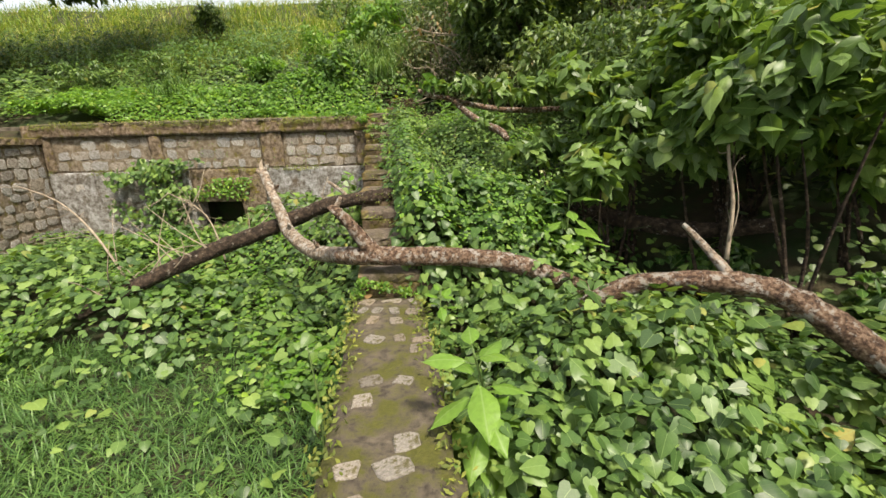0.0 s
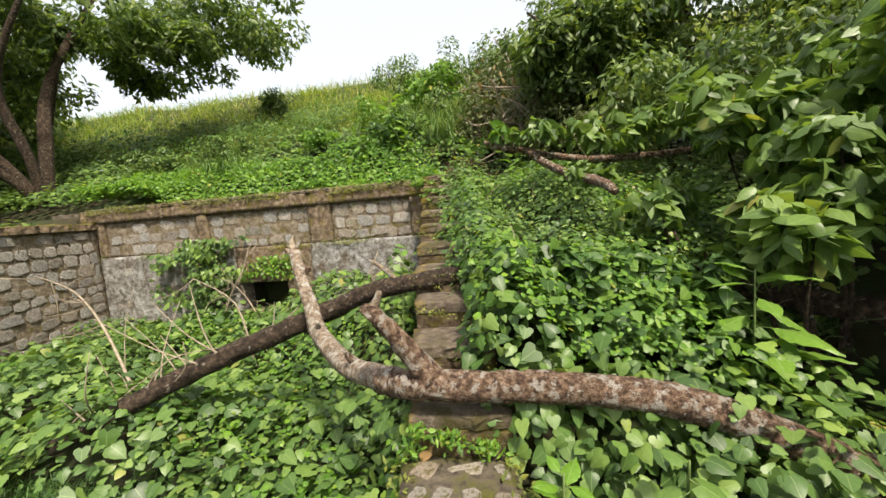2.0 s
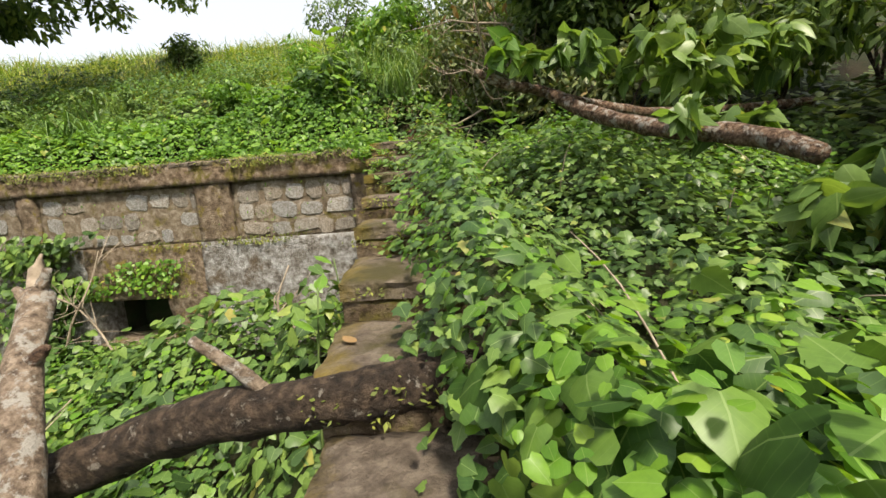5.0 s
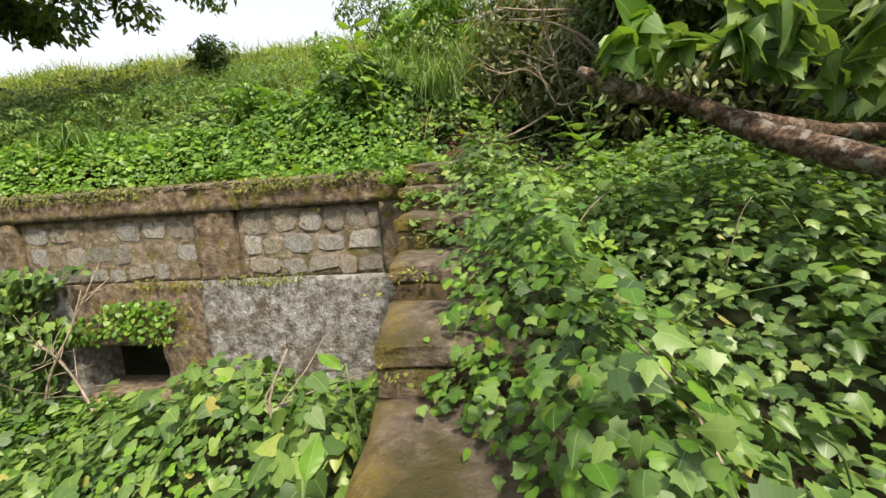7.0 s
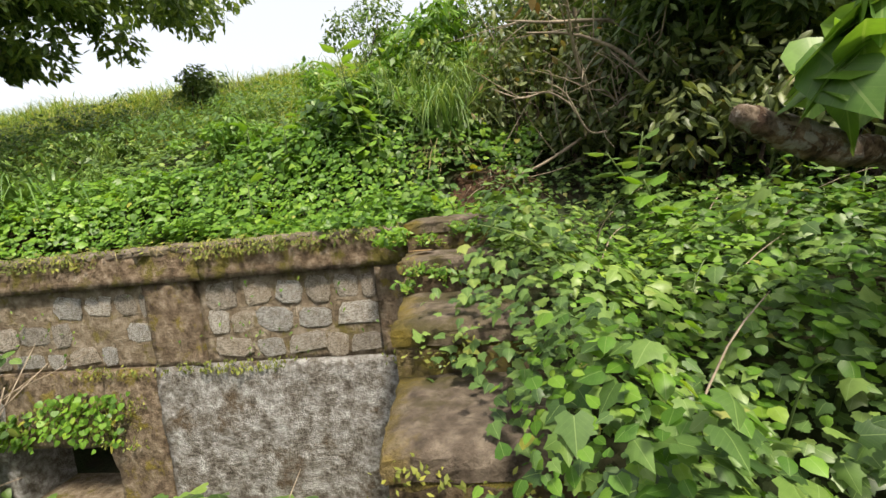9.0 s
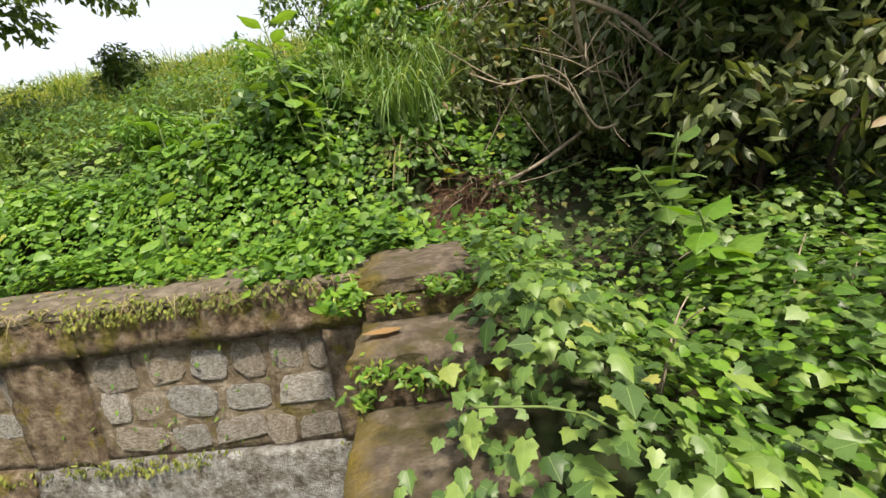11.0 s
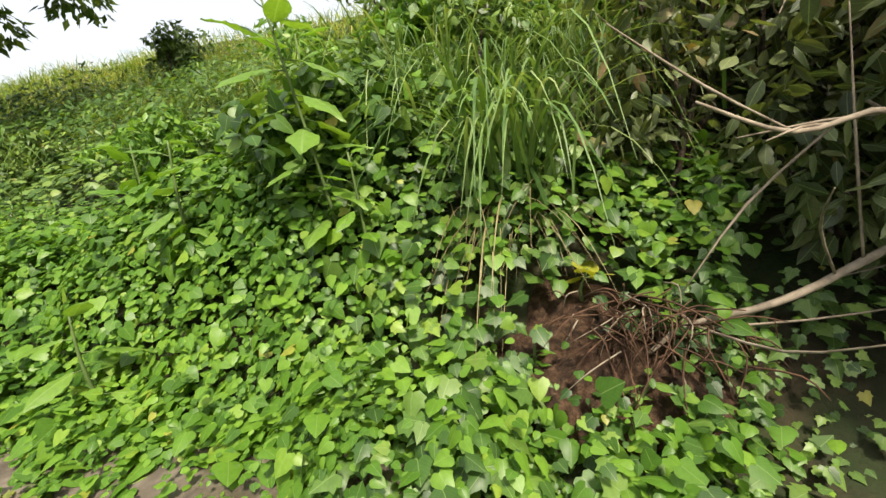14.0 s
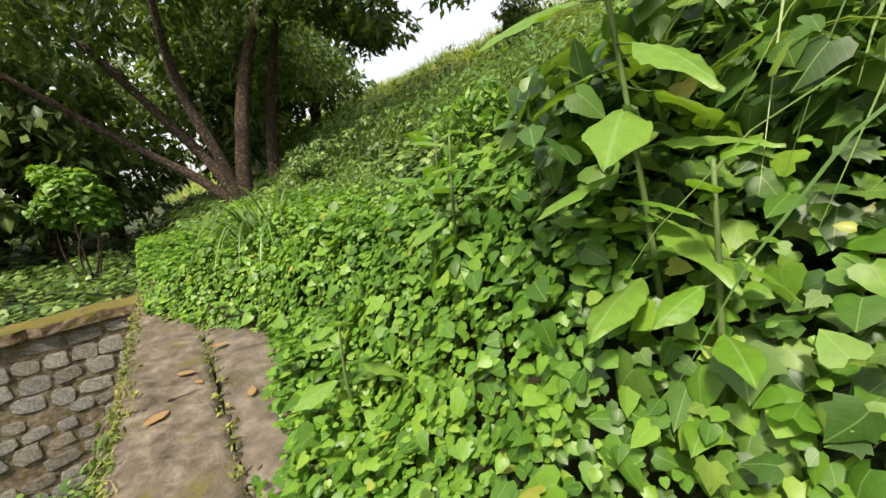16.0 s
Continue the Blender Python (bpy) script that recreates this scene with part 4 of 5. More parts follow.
tube("limb", [(-0.95, 3.95, 0.4), (-1.5, 4.5, 0.3), (-1.95, 5.0, 0.42), (-2.1, 5.2, 0.62), (-2.3, 5.45, 0.88), (-2.5, 5.75, 1.12)], [0.09, 0.085, 0.08, 0.07, 0.062, 0.06], M_PALE, fallen, 16, 0.055, "pale upturned limb with a broken end", 4, 6)
tube("broken_limb", [(-0.72, 3.85, 0.46), (-0.84, 3.84, 0.64), (-0.98, 3.82, 0.84), (-1.1, 3.9, 0.9)], [0.085, 0.065, 0.05, 0.03], M_BARK, fallen, 10, 0.1, "snapped limb with flaking bark", 6, 5)
tube("splinter", [(-2.5, 5.75, 1.1), (-2.55, 5.8, 1.2), (-2.53, 5.83, 1.3)], [0.045, 0.03, 0.006], M_TWIG, fallen, 6, 0.2, seed=8)
for i, (a, d) in enumerate([((-1.95, 5.0, 0.46), (0.05, -0.12, 0.1)), ((-2.3, 5.45, 0.9), (0.1, 0.02, 0.07)), ((-2.48, 5.7, 1.08), (-0.1, 0.03, 0.08)), ((-1.4, 4.4, 0.36), (-0.03, -0.1, 0.12)), ((-2.5, 5.74, 1.12), (0.08, 0.0, 0.12)), ((-0.98, 3.82, 0.82), (-0.12, 0.0, 0.1)), ((-1.05, 3.87, 0.88), (0.06, 0.0, 0.12))]):
    tube("stub", [a, (a[0] + d[0] * 0.6, a[1] + d[1] * 0.6, a[2] + d[2] * 0.5), (a[0] + d[0], a[1] + d[1], a[2] + d[2])], [0.034, 0.026, 0.015], M_BARK if i % 2 else M_PALE, fallen, 7, 0.15, seed=40 + i, steps=3)
branch = thing("fallen_branch", "long dark fallen branch arching over the steps", "branch")
tube("limb", [(-0.35, 5.35, 0.86), (-0.6, 5.32, 0.84), (-1.0, 5.28, 0.8), (-1.5, 5.32, 0.72), (-1.95, 5.42, 0.55), (-2.5, 5.3, 0.36), (-3.25, 5.15, 0.1), (-3.8, 4.9, -0.13), (-4.5, 4.6, -0.45)], [0.075, 0.085, 0.085, 0.09, 0.095, 0.1, 0.1, 0.09, 0.075], M_DARKBARK, branch, 16, 0.07, "dark bark with pale lichen flecks", 9, 6)
tube("twig", [(-1.25, 5.3, 0.8), (-1.35, 5.28, 0.92), (-1.5, 5.3, 1.02)], [0.03, 0.024, 0.018], M_PALE, branch, 7, 0.08, seed=10)
for i in range(18):
    g = np.random.default_rng(500 + i)
    a = np.array((-2.8 - 0.09 * i, 5.22 - 0.03 * i, 0.2 - 0.03 * i))
    d = np.array((g.uniform(-0.9, 0.7), g.uniform(-0.3, 0.8), g.uniform(0.2, 0.8))) * g.uniform(0.6, 1.3)
    tube("twig", [a, a + d * 0.5 + g.normal(scale=0.07, size=3), a + d + g.normal(scale=0.1, size=3)], [0.011, 0.007, 0.003], M_TWIG, branch, 5, 0.05, seed=i)
log = thing("fallen_log", "mossy fallen log with a broken stub among vines", "log")
tube("trunk", [(1.05, 3.0, 0.2), (1.45, 2.9, 0.42), (2.0, 2.65, 0.49), (2.3, 2.46, 0.41), (2.6, 2.25, 0.17), (3.1, 1.85, -0.3)], [0.06, 0.07, 0.074, 0.082, 0.09, 0.095], M_BARK, log, 14, 0.11, "split bark showing pale wood", 12, 6)
tube("stub", [(2.0, 2.7, 0.5), (1.93, 2.9, 0.66), (1.84, 3.1, 0.82)], [0.036, 0.03, 0.018], M_PALE, log, 8, 0.1, seed=13)
tube("limb", [(1.2, 5.6, 0.75), (1.9, 5.2, 0.55), (2.8, 4.7, 0.4), (3.6, 4.4, 0.5)], [0.09, 0.1, 0.1, 0.08], M_DARKBARK, thing("fallen_log", "dark rotten log in the hollow under the shrubs", "log"), 10, 0.08, seed=14)

bough = thing("leaning_bough", "broken bough with a pale snapped end leaning over the bank", "branch")
tube("limb", [(-0.36, 7.18, 2.28), (-0.16, 7.24, 2.2), (0.11, 7.4, 2.17), (0.6, 7.6, 2.06), (1.4, 7.9, 1.98), (3.0, 8.4, 2.05)], [0.03, 0.036, 0.04, 0.045, 0.05, 0.05], M_BARK, bough, 14, 0.08, "dark bark flaking from a pale snapped end", 15, 8)
tube("limb", [(0.86, 5.7, 1.49), (0.8, 6.0, 1.6), (0.62, 6.5, 1.72), (0.4, 7.05, 1.92), (0.2, 7.4, 2.14)], [0.042, 0.05, 0.052, 0.05, 0.046], M_BARK, bough, 10, 0.08, "", 16, 6)

# ---- more plants, space by space ----
def broad_plant(label, base, tip, n, size, material, seed, shape=BIG_OVATE, name="broadleaf_plant", spread=1.0, top_only=False, group=""):
    """A single-stemmed plant whose large leaves are pieces of their own."""
    e = thing(name, label, "plant", group=group)
    g = np.random.default_rng(seed)
    b, t = np.array(base, float), np.array(tip, float)
    mid = (b + t) / 2 + g.normal(scale=0.04, size=3)
    tube("stem", [b - (0, 0, 0.1), mid, t], [0.012, 0.009, 0.005], M_STEM, e, 6, 0.04, seed=seed)
    v, f = shape
    for i in range(n):
        u = (0.75 + 0.25 * i / n) if top_only else (0.3 + 0.7 * (i + 0.5) / n)
        p = b * (1 - u) ** 2 + 2 * mid * u * (1 - u) + t * u * u
        a = i * 2.4 + g.uniform(-0.4, 0.4)
        s = g.uniform(*size) * (1.0 if u < 0.9 else 0.85)
        up = g.uniform(-0.35, 0.45) if u < 0.85 else g.uniform(0.2, 1.0)
        y = np.array((math.cos(a), math.sin(a), up))
        y /= np.linalg.norm(y)
        x = np.cross(y, (0, 0, 1.0))
        x = x / np.linalg.norm(x) + np.array((0, 0, g.uniform(-0.3, 0.3)))
        z = np.cross(x, y)
        st = p + y * s * 0.25 * spread
        co = st + s * (v[:, :1] * x + v[:, 1:2] * y + v[:, 2:] * z)
        blade = link_mesh("leaf", co, f, material, e, True, "", v[f][:, :, :2])
        tube("leaf_stalk", [p, (p + st) / 2 - (0, 0, 0.004), st + y * s * 0.04], [0.004, 0.003, 0.002], M_STEM, blade, 5, 0.0, seed=i, steps=2)
    return e


def top_at(fn, x, y):
    return float(fn(np.array([x]), np.array([y]))[0])


# tall broad-leaved plants on the terrace
for i, (x, y, dx, dy, h, n, s) in enumerate([(-2.25, 10.85, -0.27, -0.13, 1.75, 22, 0.32), (-2.15, 10.75, -0.02, -0.08, 1.05, 12, 0.18), (-3.2, 10.85, -0.08, -0.05, 1.2, 14, 0.24), (-3.9, 11.1, -0.1, 0.1, 1.15, 13, 0.25), (-3.45, 10.3, -0.05, -0.05, 0.65, 6, 0.26), (-2.7, 11.3, 0.0, 0.0, 1.5, 14, 0.28)]):
    z = gz(x, y)
    broad_plant("upright plant with large glossy bright green leaves", (x, y, z), (x + dx, y + dy, z + h), n, (s * 0.7, s), M_YOUNG if i % 2 == 0 else M_BRIGHT, 700 + i, group="tall plants on the terrace")
broad_plant("seedling with a rosette of long oval leaves", (-2.09, 10.4, gz(-2.09, 10.4)), (-2.09, 10.38, 2.3), 9, (0.13, 0.2), M_BRIGHT, 720, top_only=True, name="seedling")
broad_plant("seedling with long pointed leaves beside the path", (0.18, 1.9, gz(0.18, 1.9)), (0.12, 1.82, 0.5), 20, (0.2, 0.31), M_YOUNG, 721, name="seedling")
broad_plant("seedling with long pointed leaves beside the path", (-0.98, 2.6, gz(-1.3, 2.6)), (-1.0, 2.62, 0.12), 6, (0.16, 0.26), M_BRIGHT, 722, name="seedling")
broad_plant("small sprout with four bright leaves by the steps", (-0.08, 3.3, gz(0.0, 3.3)), (-0.05, 3.3, 0.25), 7, (0.12, 0.19), M_BRIGHT, 723, top_only=True, name="seedling")
broad_plant("leafy shoot with long leaves against the steps", (1.4, 4.45, gz(1.4, 4.45)), (1.35, 4.4, 0.9), 20, (0.24, 0.4), M_YOUNG, 724)
broad_plant("leafy shoot with long leaves against the steps", (0.1, 4.45, gz(0.1, 4.45)), (0.05, 4.35, 0.85), 12, (0.16, 0.26), M_VINE, 725, shape=BIG_HEART)
broad_plant("pointed-leaf plant growing beside the lower steps", (-1.45, 6.3, gz(-1.7, 6.3)), (-1.42, 6.3, 0.95), 12, (0.12, 0.2), M_BRIGHT, 726)
broad_plant("pointed-leaf plant growing beside the lower steps", (-1.5, 7.0, gz(-1.8, 7.0)), (-1.55, 7.05, 1.0), 10, (0.14, 0.22), M_BRIGHT, 727)
for i, (x, y, h, n, s) in enumerate([(0.2, 7.75, 0.4, 8, 0.12), (0.3, 8.4, 0.4, 9, 0.13), (0.1, 9.05, 0.42, 10, 0.17), (-0.4, 8.2, 0.35, 8, 0.1), (0.5, 6.9, 0.4, 8, 0.12), (0.3, 9.6, 0.65, 10, 0.18), (0.3, 2.0, 0.45, 9, 0.16), (0.55, 3.4, 0.5, 7, 0.18), (1.35, 2.6, 0.55, 9, 0.22), (0.9, 2.2, 0.5, 8, 0.2)]):
    z = gz(x, y)
    broad_plant("climbing vine shoot with large pale heart-shaped leaves", (x, y, z), (x - 0.08, y - 0.1, z + h + 0.15), n, (s * 0.65, s), M_VINE if i % 2 else M_BRIGHT, 740 + i, shape=BIG_HEART, name="vine_shoot", group="vine shoots on the bank")

broad_plant("slanting branch with large pale leaves over the upper bank", (0.5, 9.5, gz(0.5, 9.5)), (-0.12, 9.25, 2.42), 13, (0.13, 0.21), M_SHRUB, 731, shape=BIG_HEART)
broad_plant("slanting branch with large pale leaves over the upper bank", (0.6, 9.1, gz(0.6, 9.1)), (0.15, 9.0, 1.98), 9, (0.14, 0.2), M_YOUNG, 732, shape=BIG_HEART)

# bushes rising behind the terrace
for i, (x, y, h, r, mat) in enumerate([(-2.6, 12.3, 0.9, 0.9, M_VINE), (-3.6, 13.2, 0.9, 0.9, M_BRIGHT), (-1.5, 12.4, 1.1, 0.8, M_VINE), (-0.6, 11.5, 0.8, 0.75, M_DARK), (-5.4, 12.6, 0.5, 1.0, M_BRIGHT), (-8.0, 13.0, 0.5, 1.1, M_VINE), (-10.0, 12.4, 0.6, 1.0, M_VINE), (-2.5, 11.25, 0.75, 0.65, M_VINE), (-3.3, 11.2, 0.55, 0.6, M_BRIGHT), (-3.0, 14.0, 1.4, 1.0, M_VINE), (-1.1, 13.8, 1.6, 1.0, M_VINE)]):
    z = gz(x, y)
    shrub("mixed leafy bush on the hillside bank", (x, y, z), (x, y, z + h), (r, r * 0.8, h * 0.8), 1500 if i in (7, 8) else 700 if i == 3 else 2400, OVATE if i == 3 else ANGLED if i in (7, 8) else OVATE_S, (0.06, 0.13) if i in (7, 8) else (0.05, 0.13), M_DEEP_SHADED if i == 7 else M_DRAB if i == 3 else mat, 800 + i, 5, "bush", 22)


def tuft(label, base, n, length, seed, spread=0.18, dry=60, name="grass_tuft", width=(0.009, 0.02), face=-1.57):
    e = thing(name, label, "grass")
    g = np.random.default_rng(seed)
    p = np.array(base) + g.normal(scale=(spread, spread * 0.7, 0.03), size=(n, 3))
    blades("foliage", p, face + g.normal(scale=1.1, size=n), g.uniform(*length, n), g.uniform(*width, n), g.uniform(0.95, 1.5, n), g.uniform(0.35, 0.95, n), M_TUFT, e, 10, "long arching green blades", 3.4)
    if dry:
        q = np.array(base) + g.normal(scale=(spread, spread * 0.6, 0.05), size=(dry, 3))
        blades("dry_skirt", q, face + g.normal(scale=0.8, size=dry), g.uniform(0.25, 0.5, dry), g.uniform(0.004, 0.009, dry), g.uniform(0.1, 0.7, dry), g.uniform(0.9, 1.6, dry), M_STRAW, e, 6, "hanging dry straw")
    return e


tuft("fountain of long arching cane grass with dry skirts", (-1.45, 11.1, 2.88), 95, (0.9, 1.5), 900, 0.11, 60, width=(0.014, 0.03))
tuft("fountain of long arching cane grass", (-1.75, 11.7, 3.15), 190, (0.9, 1.6), 901, 0.3, 40)
tuft("fountain of long arching cane grass", (-1.0, 12.2, 3.3), 200, (1.0, 1.7), 902, 0.35, 40)
tuft("fountain of long arching cane grass", (-2.6, 13.0, 3.5), 240, (1.0, 1.6), 903, 0.4, 30)
for i, (x, y) in enumerate([(-6.6, 10.5), (-6.9, 10.45), (-6.3, 10.6)]):
    tuft("pale leggy grass clump at the terrace edge", (x, y, gz(x, y) + 0.35), 24, (0.9, 1.5), 905 + i, 0.07, 8, width=(0.022, 0.04))
for i, (x, y) in enumerate([(-8.0, 13.4), (-5.6, 14.2), (-10.5, 14.4), (-4.4, 15.2), (-7.0, 12.0), (-9.2, 11.8)]):
    tuft("coarse grass clump on the hillside", (x, y, gz(x, y)), 120, (0.6, 1.2), 910 + i, 0.25, 20)

# bare soil with roots
def soil_patch(label, cx, cy, rx, ry, h, seed):
    g = np.random.default_rng(seed)
    a = np.linspace(0, 2 * np.pi, 28, endpoint=False)
    verts, faces = [], []
    for k in range(8):
        q = k / 7
        for t in a:
            w = 1 + 0.15 * math.sin(3 * t + seed) + 0.08 * math.sin(7 * t)
            x, y = cx + rx * q * w * math.cos(t), cy + ry * q * w * math.sin(t)
            verts.append((x, y, gz(x, y) + 0.012 + h * (1 - q * q) + 0.02 * g.normal() * (1 - q) - 0.06 * (q > 0.95)))
    n = len(a)
    for k in range(7):
        faces += [(k * n + j, k * n + (j + 1) % n, (k + 1) * n + (j + 1) % n, (k + 1) * n + j) for j in range(n)]
    return tagged(link_mesh("soil_bank", np.array(verts), faces, M_SOIL), label, "soil", kind="structure")


soil_patch("bare reddish soil slipped from the bank", -1.1, 10.68, 0.56, 0.4, 0.1, 3)
soil_patch("bare reddish soil among hillside growth", -7.6, 11.0, 0.8, 0.35, 0.3, 5)
roots = thing("root_tangle", "tangle of dry brown roots hanging from the bank", "roots")
for i in range(140):
    g = np.random.default_rng(950 + i)
    a = np.array((-0.92 + g.normal(scale=0.15), 10.72 + g.normal(scale=0.1), 2.36 + g.normal(scale=0.07)))
    d = np.array((g.normal(scale=0.15), -0.1 + g.normal(scale=0.1), -0.12 + g.normal(scale=0.1)))
    tube("root", [a, a + d * 0.5 + (0.03 * g.normal(), -0.05, 0.05), a + d], [0.004, 0.0035, 0.0015], M_ROOT if i % 12 else M_TWIG, roots, 4, 0.05, seed=i, steps=3)


g = np.random.default_rng(77)
for i in range(9):
    x, y = g.uniform(-1.65, -0.9), g.uniform(10.3, 10.7)
    z = gz(x, y) + 0.06
    broad_plant("small weed growing on the bare soil", (x, y, z), (x + g.normal(scale=0.05), y - 0.04, z + g.uniform(0.1, 0.2)), 7, (0.05, 0.09), M_BRIGHT if i % 3 else M_YOUNG, 640 + i, shape=BIG_OVATE, name="weed", group="weeds on the soil")
broad_plant("creeper shoot with yellow leaves over the soil", (-1.13, 10.98, 2.45), (-1.11, 10.9, 2.56), 5, (0.09, 0.13), M_YELLOW, 660, shape=BIG_HEART, name="vine_shoot", top_only=True)


def bare_branch(label, pts, rad, twigs, seed, dead=0):
    e = thing("bare_branch", label, "branch")
    tube("limb", pts, rad, M_TWIG, e, 7, 0.06, seed=seed)
    g = np.random.default_rng(seed)
    p = np.array(pts, float)
    for i in range(twigs):
        k = g.integers(0, len(p) - 1)
        a = p[k] + (p[k + 1] - p[k]) * g.random()
        d = (p[k + 1] - p[k]) / np.linalg.norm(p[k + 1] - p[k]) * 0.5 + g.normal(scale=0.6, size=3)
        d *= g.uniform(0.25, 0.6)
        tube("twig", [a, a + d * 0.5 + g.normal(scale=0.03, size=3), a + d], [rad[-1] * 0.9, 0.005, 0.002], M_TWIG, e, 5, 0.04, seed=i, steps=3)
    if dead:
        q = p[-1] + g.normal(scale=0.22, size=(dead, 3))
        scatter("withered_leaves", OVATE, q, g.normal(size=(dead, 3)), g.uniform(0.06, 0.13, dead), M_DEAD, e, np.tile((0, 0, -1.0), (dead, 1)), "curled brown withered leaves")
    return e


bare_branch("bare pale branch rooted in the soil bank", [(-0.9, 10.63, 2.25), (-0.74, 10.65, 2.37), (-0.45, 10.62, 2.47), (-0.15, 10.66, 2.62), (0.1, 10.69, 2.78), (0.14, 10.72, 2.95), (-0.08, 10.85, 3.2)], [0.009, 0.013, 0.015, 0.016, 0.015, 0.011, 0.006], 9, 960)
bare_branch("bare bent branch over the dark thicket", [(0.1, 10.69, 2.78), (0.45, 10.5, 2.85), (0.9, 10.3, 2.8)], [0.015, 0.013, 0.01], 6, 968)
for i in range(9):
    g = np.random.default_rng(980 + i)
    a = np.array((g.uniform(-0.1, 1.0), g.uniform(10.3, 10.9), g.uniform(2.5, 3.3)))
    d = np.array((g.uniform(-0.7, 0.7), g.uniform(-0.5, 0.1), g.uniform(-0.1, 0.5)))
    bare_branch("dry bent branch in the dark thicket", [a, a + d * 0.4 + (0, 0, 0.08 * g.normal()), a + d * 0.8 + (0, 0, 0.1 * g.normal()), a + d * 1.2], [0.011, 0.01, 0.008, 0.004], 5, 980 + i)
dead_bush = thing("dead_bush", "grey leafless bush tangled on the hillside", "bush")
for i in range(70):
    g = np.random.default_rng(1100 + i)
    a = np.array((0.15 + g.normal(scale=0.35), 12.3 + g.normal(scale=0.2), 3.5 + g.normal(scale=0.2)))
    d = np.array((g.normal(scale=0.5), -0.25 + g.normal(scale=0.3), abs(g.normal(scale=0.5)) + 0.25))
    tube("twig", [a, a + d * 0.5 + g.normal(scale=0.07, size=3), a + d + g.normal(scale=0.12, size=3)], [0.012, 0.008, 0.003], M_TWIG if i % 3 else M_DARKBARK, dead_bush, 5, 0.05, seed=i, steps=3)
bare_branch("bare tangled branch against the dark thicket", [(0.4, 11.0, 2.6), (0.1, 10.6, 3.1), (-0.1, 10.2, 3.5), (-0.2, 9.9, 3.9)], [0.022, 0.02, 0.016, 0.01], 14, 961, 26)
bare_branch("bare tangled branch against the dark thicket", [(0.9, 10.8, 2.7), (0.5, 10.4, 3.3), (0.0, 10.3, 3.6), (-0.5, 10.3, 3.7)], [0.024, 0.02, 0.014, 0.008], 14, 962)
bare_branch("dry leafless branches above the bank", [(0.6, 12.0, 3.4), (0.3, 11.8, 4.2), (0.2, 11.6, 4.8), (-0.1, 11.6, 5.3)], [0.03, 0.024, 0.018, 0.01], 16, 963)
bare_branch("dry leafless branches above the bank", [(0.9, 11.6, 3.6), (0.6, 11.0, 3.9), (-0.2, 10.9, 4.0), (-0.6, 11.2, 4.2)], [0.026, 0.022, 0.016, 0.01], 16, 964)
bare_branch("grey leafless branch poking from garden vines", [(-1.9, 7.6, 0.1), (-2.2, 7.4, 0.5), (-2.1, 7.5, 0.9)], [0.014, 0.011, 0.006], 4, 965)
bare_branch("grey leafless branch poking from garden vines", [(-3.6, 6.4, -0.3), (-3.9, 6.6, 0.4), (-4.4, 6.5, 0.8)], [0.016, 0.012, 0.006], 6, 966)
bare_branch("bare forked stem rising through the vines", [(2.5, 3.5, 0.4), (2.55, 3.6, 0.9), (2.5, 3.7, 1.4), (2.7, 3.9, 1.8)], [0.018, 0.016, 0.013, 0.008], 6, 967)

trailing_vine = thing("trailing_vine", "thin bare vines threading through the leafy bank", "vine")
for i in range(90):
    g = np.random.default_rng(1300 + i)
    x, y = g.uniform(-0.6, 2.0), g.uniform(4.6, 10.0)
    if x < float(left_edge(y)) + SW + 0.12:
        continue
    z = top_at(rtop, x, y)
    d = np.array((g.normal(scale=0.25), g.normal(scale=0.2), g.uniform(0.05, 0.3)))
    a = np.array((x, y, z - 0.25))
    tube("stem", [a, a + d * 0.5 + (0, 0, 0.12), a + d + (0, 0, 0.1)], [0.004, 0.0035, 0.002], M_STEM if i % 3 else M_TWIG, trailing_vine, 4, 0.04, seed=i, steps=3)
bare_branch("dry brown stems tangled before the drain", [(-5.9, 8.9, -0.5), (-5.6, 8.85, 0.1), (-5.3, 8.9, 0.6), (-5.2, 9.0, 1.0)], [0.016, 0.013, 0.01, 0.005], 16, 990)
bare_branch("dry brown stems tangled before the drain", [(-4.9, 8.7, -0.5), (-5.2, 8.8, 0.0), (-5.6, 8.9, 0.35), (-6.1, 9.0, 0.5)], [0.016, 0.013, 0.01, 0.005], 16, 991)
bare_branch("grey leafless branch poking from garden vines", [(-4.6, 5.6, -0.4), (-5.2, 5.9, 0.3), (-5.9, 6.2, 0.75), (-6.6, 6.3, 1.0)], [0.02, 0.016, 0.012, 0.006], 12, 992)

# foliage on the bough and over the wall
tube("snapped_end", [(-0.39, 7.17, 2.292), (-0.26, 7.21, 2.24), (-0.1, 7.26, 2.185)], [0.022, 0.041, 0.04], M_PALE, bough, 12, 0.12, "pale barkless snapped end", 17, 5)
crown("leaves", (-0.12, 7.12, 2.4), (0.24, 0.2, 0.1), 24, BROAD, (0.13, 0.22), M_YOUNG, bough, 974, 5)
crown("leaves", (0.25, 7.2, 2.36), (0.55, 0.35, 0.16), 90, BROAD, (0.12, 0.22), M_SHRUB, bough, 970, 9)
crown("leaves", (0.95, 7.1, 2.3), (0.55, 0.4, 0.28), 150, BROAD, (0.11, 0.19), M_SHRUB, bough, 971, 12)
crown("leaves", (0.75, 6.3, 1.75), (0.3, 0.35, 0.12), 60, BROAD, (0.1, 0.18), M_SHRUB, bough, 972, 7)
crown("leaves", (1.8, 7.6, 2.3), (0.7, 0.4, 0.4), 220, BROAD, (0.1, 0.19), M_SHRUB, bough, 973, 12)


